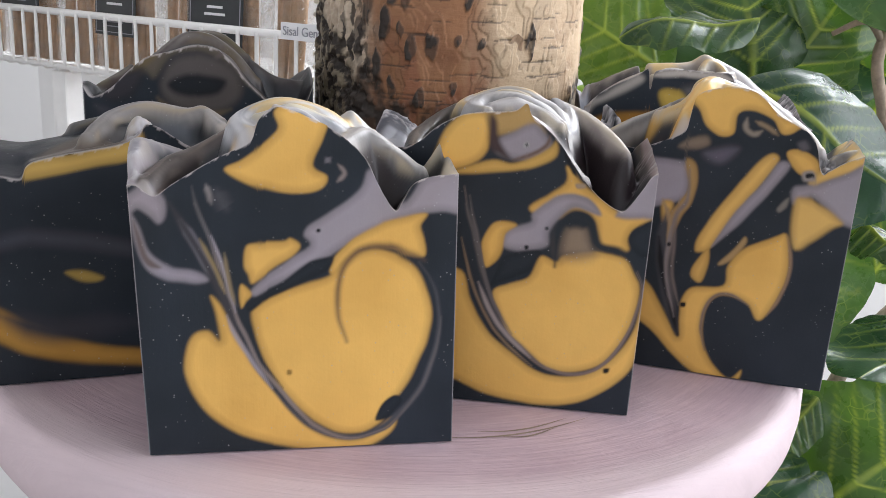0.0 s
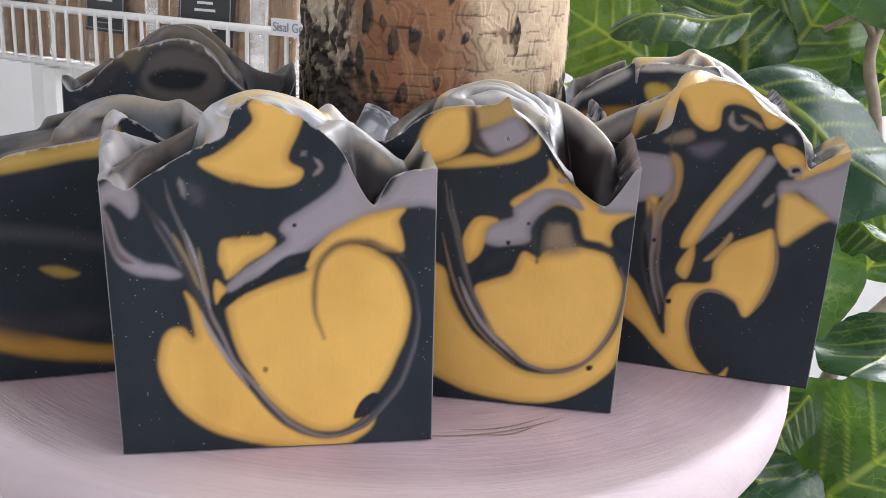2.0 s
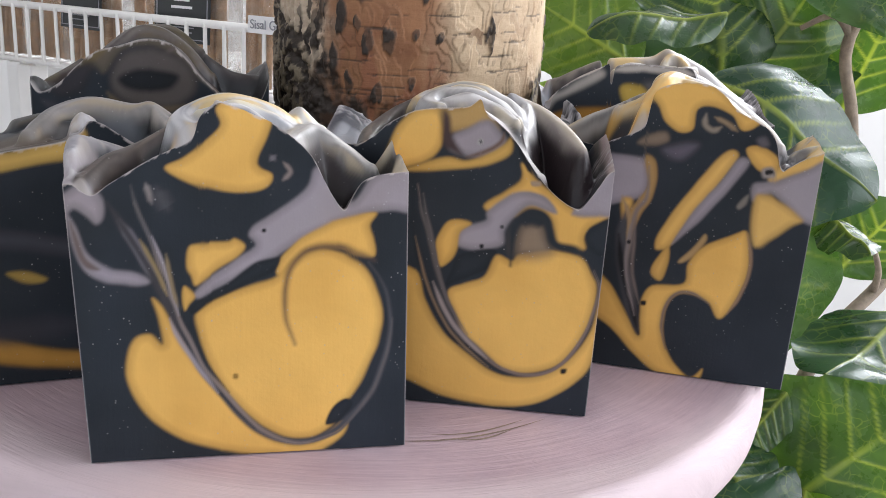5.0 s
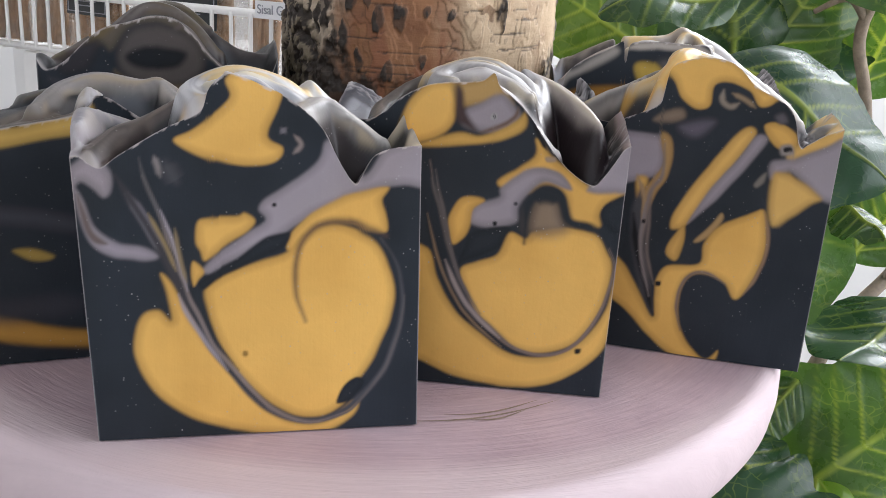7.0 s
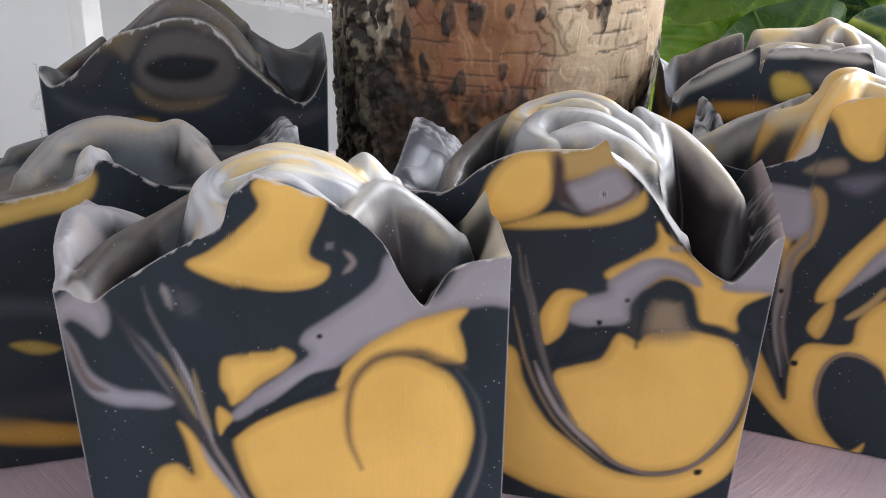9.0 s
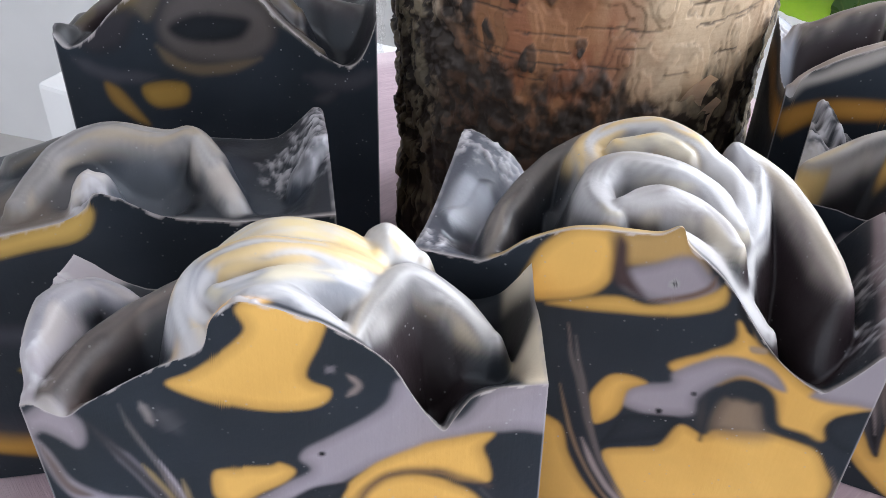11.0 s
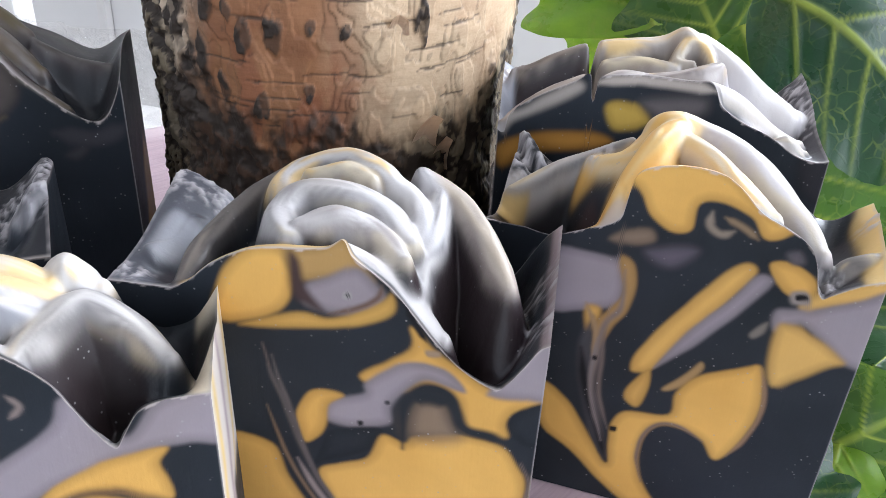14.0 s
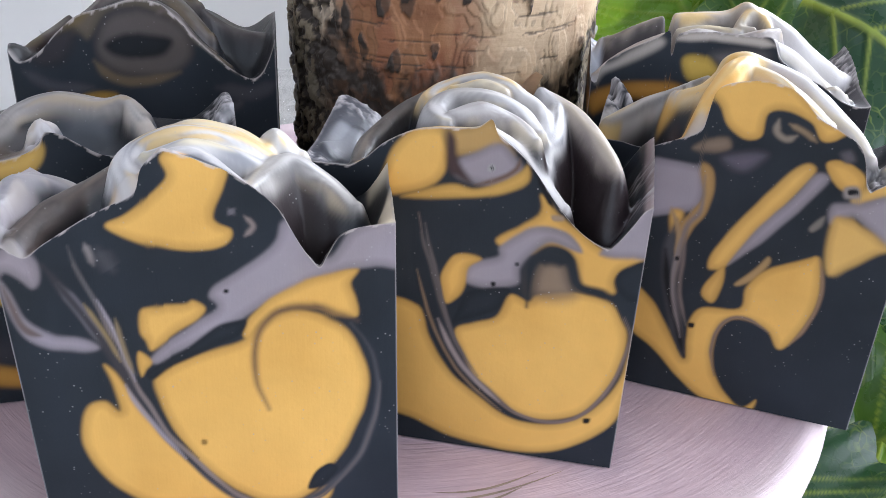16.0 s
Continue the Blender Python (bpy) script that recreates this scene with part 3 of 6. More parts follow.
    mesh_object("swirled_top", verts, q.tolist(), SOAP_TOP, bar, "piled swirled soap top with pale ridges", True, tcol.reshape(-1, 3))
    # front face
    ss = np.linspace(0, 1, nv)
    Hs = lines[0][None, :] * ss[:, None]
    X = xs(us[None, :], Hs)
    fp = np.c_[X.ravel(), Hs.ravel()]
    fcol = np.tile(np.array(K, float), (len(fp), 1))
    sw = np.array([noise.fractal((x * 0.05, z * 0.05, seed + 9), 1, 2, 3) for x, z in fp])
    fcol = fcol * (1 + 0.18 * sw[:, None])
    wp = fp + 0.55 * np.c_[sw, np.roll(sw, 91)]
    paint(wp, fcol, front)
    fcol = fcol.reshape(nv, nu, 3)
    ash = np.array([noise.fractal((u * 30, seed, 5), 1, 2, 3) for u in us])
    for k, lim in ((-1, -0.35), (-2, 0.12)):
        f = np.clip((ash - lim) * 2.5, 0, 0.7)[:, None]
        fcol[k] = fcol[k] * (1 - f) + np.array((0.58, 0.53, 0.52)) * f
    for i, f in ((0, 0.55), (nu - 1, 0.65)):
        fcol[:, i] = fcol[:, i] * (1 - f) + np.array((0.46, 0.44, 0.45)) * f
    vs, fs, cs = [np.c_[fp[:, 0], np.zeros(len(fp)), fp[:, 1]]], [], [fcol.reshape(-1, 3)]
    idx = np.arange(nv * nu).reshape(nv, nu)
    fs += np.stack([idx[:-1, :-1], idx[:-1, 1:], idx[1:, 1:], idx[1:, :-1]], -1).reshape(-1, 4).tolist()
    start = nv * nu
    # back face, sides and base; the streaks of the block run on through the sides
    def grid(pts3, colour, rev):
        nonlocal start
        a_, b_ = pts3.shape[:2]
        vs.append(pts3.reshape(-1, 3))
        cs.append(colour.reshape(-1, 3))
        g = start + np.arange(a_ * b_).reshape(a_, b_)
        f = np.stack([g[:-1, :-1], g[:-1, 1:], g[1:, 1:], g[1:, :-1]], -1).reshape(-1, 4)
        fs.extend((f[:, ::-1] if rev else f).tolist())
        start += a_ * b_
    s4 = np.linspace(0, 1, 24)
    hb = h[-1][None, ::4] * s4[:, None]
    grid(np.stack([xs(us[None, ::4], hb), np.full_like(hb, thick), hb], -1), np.tile(np.array(K), (*hb.shape, 1)), True)
    for side, rev in ((0, True), (nu - 1, False)):
        s5 = np.linspace(0, 1, 60)
        hh = h[:, side][None, :] * s5[:, None]
        xx = xs(us[side], hh)
        face = fcol[np.minimum((s5 * (nv - 1)).astype(int), nv - 1), side + (6 if side == 0 else -6)]
        cc = np.repeat(face[:, None, :], nw, 1)
        run = np.array([[noise.noise((w * 0.05, z * 0.12, seed + side)) for w in ws] for z in s5 * 70])
        fade = np.clip(ws[None, :] / 14 + run, 0, 1)[..., None]
        cc = cc * (1 - 0.6 * fade) + np.array(K) * 0.6 * fade
        if side and side_paint:
            cc = paint(np.c_[np.tile(ws, 60) + 1.5 * run.ravel(), hh.ravel()], cc.reshape(-1, 3).copy(), side_paint).reshape(60, nw, 3)
        grid(np.stack([xx, np.tile(ws, (60, 1)), hh], -1), cc, rev)
    base = np.array([[[0, 0, 0], [width, 0, 0]], [[0, thick, 0], [width, thick, 0]]], float)
    grid(base, np.tile(np.array(K), (2, 2, 1)), True)
    mesh_object("body", np.vstack(vs) * mm, fs, SOAP, bar, "", True, np.vstack(cs))
    return bar


# bar with a heart-shaped swirl
soap_bar(
    (-0.0759, 0.1826), 17.6, 3.9, 79.0, (0.05, -0.02),
    [[(-2.8, 68.4), (1.5, 69.7), (5.9, 67.1), (10.3, 70.1), (19.7, 76.0), (26.6, 79.3), (29.1, 81.4), (30.7, 85.8), (34.2, 89.0), (38.5, 88.4), (43.3, 86.4), (46.8, 84.8), (52.5, 80.5), (56.1, 76.5), (58.4, 71.5), (60.6, 67.2), (63.2, 63.7), (65.0, 66.4), (67.8, 70.8), (72.1, 72.7), (78.9, 73.5)],
     [(0, 75), (4, 76), (9, 72), (16, 70), (22, 74), (30, 84), (40, 86), (48, 80), (54, 70), (60, 68), (66, 72), (70, 68), (74, 67), (79, 76)],
     [(0, 77), (6, 73), (14, 73), (19, 78), (26, 82), (34, 87), (44, 86), (50, 83), (56, 79), (62, 75), (68, 69), (74, 70), (79, 78)],
     [(0, 76), (8, 72), (18, 75), (28, 78), (36, 82), (46, 81), (54, 77), (64, 72), (74, 72), (79, 79)]],
    [
        fill([(-2.1, 68.3), (1.5, 70.1), (5.3, 66.4), (5.3, 61.9), (3.6, 60.3), (1.3, 62.3), (-1.2, 63.9), (-3.4, 62.5), (-3.8, 66.6)], G, 0.5),
        fill([(-3.1, 63.2), (-1.0, 59.8), (1.0, 54.2), (6.0, 49.9), (12.6, 48.1), (15.3, 46.1), (12.6, 45.1), (5.9, 46.2), (0.9, 48.9), (-1.5, 53.5), (-2.8, 58.4)], G, 0.5),
        fill([(-2.4, 61.1), (-0.8, 57.0), (1.0, 52.5), (4.0, 49.6), (0.9, 50.2), (-1.3, 54.2)], B_, 0.5),
        fill([(30.9, 88.3), (34.4, 90.5), (39.2, 89.3), (43.6, 86.4), (43.0, 81.8), (40.8, 76.2), (41.4, 74.1), (44.2, 72.5), (43.9, 70.3), (41.5, 68.6), (35.9, 68.0), (29.1, 68.9), (23.6, 70.4), (19.9, 72.5), (19.6, 74.0), (23.0, 75.9), (27.0, 79.1), (30.4, 82.2), (32.0, 84.7)], Y, 0.35),
        fill([(79.5, 74.7), (80.1, 63.8), (73.2, 63.8), (64.5, 62.0), (58.7, 59.6), (53.0, 57.0), (47.3, 53.3), (41.7, 49.7), (36.0, 46.8), (30.4, 43.9), (27.0, 41.7), (25.3, 42.9), (29.0, 46.8), (36.0, 52.3), (40.2, 55.2), (38.5, 57.7), (39.5, 59.9), (42.9, 62.0), (48.5, 65.7), (52.7, 70.0), (54.0, 73.9), (56.6, 74.8), (59.8, 70.1), (63.2, 65.8), (67.8, 71.6), (72.8, 73.9)], G, 0.45),
        fill([(69.1, 63.2), (67.8, 59.9), (68.8, 56.2), (69.2, 51.7), (64.8, 52.2), (60.3, 53.9), (55.2, 54.0), (51.7, 52.3), (49.1, 49.6), (46.9, 47.1), (45.3, 48.2), (46.6, 51.8), (50.1, 55.5), (54.4, 58.6), (60.1, 61.2)], Y, 0.4),
        fill([(25.5, 36.2), (26.7, 39.2), (31.8, 42.4), (38.9, 45.1), (45.3, 47.0), (49.1, 50.8), (53.1, 53.3), (57.7, 53.9), (62.9, 51.8), (67.4, 48.4), (70.3, 43.4), (71.8, 37.2), (71.0, 29.4), (68.8, 23.2), (65.3, 15.9), (61.6, 10.4), (59.4, 6.4), (54.2, 3.6), (48.2, 3.9), (42.2, 7.2), (36.3, 12.4), (31.9, 17.8), (29.0, 24.4), (26.6, 30.5)], Y, 0.5),
        fill([(15.6, 41.9), (17.0, 36.7), (17.8, 30.4), (15.1, 32.9), (11.7, 32.1), (9.6, 28.0), (9.2, 22.0), (11.1, 15.5), (15.5, 10.0), (23.3, 4.3), (33.4, 0.9), (43.8, -0.6), (54.3, -1.0), (61.8, 2.9), (63.9, 6.6), (61.7, 7.1), (55.7, 2.7), (48.2, 2.6), (40.7, 7.3), (34.8, 13.8), (30.5, 19.4), (26.2, 25.7), (22.0, 32.6), (18.6, 38.9)], Y, 0.5),
        fill([(24.1, 54.1), (26.3, 55.4), (33.2, 56.1), (35.3, 57.0), (37.7, 55.2), (36.0, 52.6), (31.8, 49.7), (27.7, 46.1), (25.7, 45.1), (24.9, 47.4), (23.8, 49.8)], Y, 0.4),
        fill([(23.2, 45.0), (25.7, 42.5), (24.4, 40.3), (23.2, 38.5), (22.6, 41.8)], Y, 0.35),
        fill([(46.2, 51.8), (44.8, 48.5), (38.9, 45.8), (33.2, 42.9), (29.0, 40.6), (25.5, 37.7), (24.3, 39.2), (27.0, 41.7), (31.8, 44.6), (37.4, 49.0), (41.2, 51.4)], K, 0.4),
        fill([(57.8, 6.8), (59.3, 10.8), (63.0, 13.9), (64.9, 11.9), (61.7, 7.8)], K, 0.3),
        stroke([(69.3, 50.7), (64.8, 52.8), (60.3, 54.3), (55.2, 54.3), (51.4, 52.3), (48.6, 48.1), (47.5, 42.2), (47.6, 36.1), (49.9, 29.3)], (0.10, 0.065, 0.05), 0.55, 0.8),
        stroke([(8.6, 61.5), (12.7, 54.1), (17.3, 45.5), (21.0, 36.6), (24.8, 27.6), (30.5, 17.4), (39.2, 7.4), (48.2, 2.8), (57.2, 3.5), (66.2, 10.5), (71.9, 21.5), (73.9, 32.5), (72.6, 43.4), (67.8, 50.2)], M, 0.8, 0.4),
        stroke([(12.2, 65.4), (15.7, 55.6), (18.8, 45.5), (21.8, 36.6), (26.5, 26.0), (32.9, 15.8), (41.6, 6.4), (51.2, 2.1), (60.3, 4.3)], (0.20, 0.165, 0.16), 0.55, 0.35),
        stroke([(10.1, 59.8), (14.3, 52.0), (18.3, 43.3), (21.5, 34.4), (26.2, 24.5), (31.9, 15.5), (40.0, 6.8)], K, 0.35, 0.3),
        stroke([(16.7, 49.8), (20.4, 42.5), (24.3, 33.6), (28.5, 24.4), (33.3, 16.6)], K, 0.4, 0.3),
        stroke([(8.6, 61.2), (11.4, 56.3), (14.3, 50.6), (16.7, 46.2)], G, 0.9, 0.5),
        stroke([(6.3, 65.3), (10.1, 58.4), (14.7, 49.8), (19.1, 40.4), (22.7, 30.6)], (0.045, 0.043, 0.05), 1.0, 0.6), stroke([(11.6, 69.5), (13.1, 62.6), (16.5, 54.1), (19.7, 45.5), (22.1, 38.8)], (0.09, 0.085, 0.09), 0.45, 0.35), stroke([(13.0, 56.3), (16.2, 49.8), (19.1, 42.5)], (0.24, 0.18, 0.09), 0.45, 0.35), stroke([(15.7, 57.0), (18.3, 49.8), (19.9, 44.0), (21.8, 37.4)], G, 0.35, 0.3), stroke([(19.6, 36.7), (22.0, 30.6), (25.9, 24.5), (30.5, 16.7)], G, 0.5, 0.4),
        stroke([(54.2, 2.1), (61.8, 5.0), (68.4, 13.6), (73.0, 24.7), (74.4, 35.6)], (0.10, 0.09, 0.09), 0.35, 0.3),
        stroke([(18.8, 52.7), (20.1, 45.5), (21.4, 39.6)], (0.22, 0.17, 0.10), 0.5, 0.4),
        stroke([(15.1, 69.6), (15.8, 67.5), (16.3, 65.1)], (0.2, 0.18, 0.18), 0.7, 0.5),
        stroke([(17.6, 68.2), (19.0, 65.2), (19.8, 63.8)], M, 1.6, 1.2),
        stroke([(46.9, 75.6), (48.4, 73.5), (46.7, 71.1)], (0.22, 0.18, 0.17), 0.5, 0.4),
        stroke([(43.9, 76.9), (44.7, 76.1)], (0.15, 0.14, 0.16), 0.9, 0.5),
        fill([(34.6, 21.8), (35.6, 21.6), (35.5, 20.5), (34.5, 20.5)], (0.35, 0.20, 0.05), 0.25),
        fill([(41.8, 59.1), (42.6, 59.1), (42.6, 58.3), (41.7, 58.4)], D_, 0.2),
    ],
    [
        fill([(-2, -1), (6, -1), (7, 10), (4, 22), (8, 34), (-2, 34)], (0.36, 0.335, 0.365), 1.0), fill([(6, 0), (10, 0), (16, 10), (21, 24), (14, 22), (8, 10)], B_, 1.0),
        # white mound painted grey, putting the shade of the creases into its colour
        fill([(24, 5), (32, 3), (44, 4), (50, 8), (50, 20), (58, 24), (44, 32), (28, 28), (21, 18)], (0.22, 0.22, 0.24), 1.5),
        fill([(24, -1), (37, -1), (39, 4), (33, 7), (27, 4)], Y, 0.8), fill([(26, 18), (36, 17), (46, 19), (48, 25), (38, 29), (28, 26)], YP, 1.5),
        fill([(50, 2), (59, 1), (63, 6), (59, 12), (52, 12)], (0.035, 0.028, 0.034), 1.2), fill([(75.5, -1), (82, -1), (82, 34), (76, 34), (74.5, 16)], (0.72, 0.64, 0.50), 0.8),
        stroke([(26, 8), (30, 12), (36, 11), (40, 7)], (0.16, 0.16, 0.18), 1.5, 1.0), stroke([(34, 14), (42, 13), (50, 16)], (0.34, 0.35, 0.38), 1.2, 0.8),
    ],
    [],
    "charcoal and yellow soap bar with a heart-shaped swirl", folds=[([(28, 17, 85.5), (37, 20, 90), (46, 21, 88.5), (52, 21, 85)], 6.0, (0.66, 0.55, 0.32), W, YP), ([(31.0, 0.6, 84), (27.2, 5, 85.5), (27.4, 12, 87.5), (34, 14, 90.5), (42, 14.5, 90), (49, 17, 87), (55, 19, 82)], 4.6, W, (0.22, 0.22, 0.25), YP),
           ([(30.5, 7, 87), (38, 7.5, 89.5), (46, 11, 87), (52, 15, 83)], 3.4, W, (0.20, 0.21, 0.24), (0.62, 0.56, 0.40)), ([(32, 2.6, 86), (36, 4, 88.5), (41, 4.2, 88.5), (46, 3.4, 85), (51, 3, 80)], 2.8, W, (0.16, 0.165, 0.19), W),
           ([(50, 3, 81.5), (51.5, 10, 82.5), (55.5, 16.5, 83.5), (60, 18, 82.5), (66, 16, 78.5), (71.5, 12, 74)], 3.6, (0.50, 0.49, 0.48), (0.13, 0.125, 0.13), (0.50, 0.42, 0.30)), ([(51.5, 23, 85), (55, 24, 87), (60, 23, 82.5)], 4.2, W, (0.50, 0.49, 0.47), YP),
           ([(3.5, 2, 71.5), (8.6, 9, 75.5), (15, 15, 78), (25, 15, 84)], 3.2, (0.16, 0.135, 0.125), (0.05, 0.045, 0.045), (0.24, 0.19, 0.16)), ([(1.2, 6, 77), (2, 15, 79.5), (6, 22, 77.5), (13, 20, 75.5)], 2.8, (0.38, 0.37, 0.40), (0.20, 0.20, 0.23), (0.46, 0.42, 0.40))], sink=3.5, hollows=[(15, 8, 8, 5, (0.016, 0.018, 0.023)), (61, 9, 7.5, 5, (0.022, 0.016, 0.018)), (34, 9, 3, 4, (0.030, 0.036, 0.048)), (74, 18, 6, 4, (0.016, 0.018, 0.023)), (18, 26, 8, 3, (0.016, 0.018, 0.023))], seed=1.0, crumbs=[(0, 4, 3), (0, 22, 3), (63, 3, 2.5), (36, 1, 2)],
    side_paint=[fill([(-2, 38), (14, 40), (34, 48), (34, 84), (-2, 84)], (0.60, 0.56, 0.52), 2.0), stroke([(2, 80), (5, 60), (4, 40), (6, 20)], (0.66, 0.52, 0.24), 2.0, 1.5), stroke([(12, 84), (15, 62), (13, 40), (16, 18)], (0.40, 0.34, 0.36), 1.6, 1.2), stroke([(22, 84), (24, 64), (20, 40)], (0.62, 0.48, 0.22), 1.5, 1.2), fill([(-2, 10), (10, 12), (16, 30), (8, 38), (-2, 36)], (0.22, 0.18, 0.19), 2.5)])

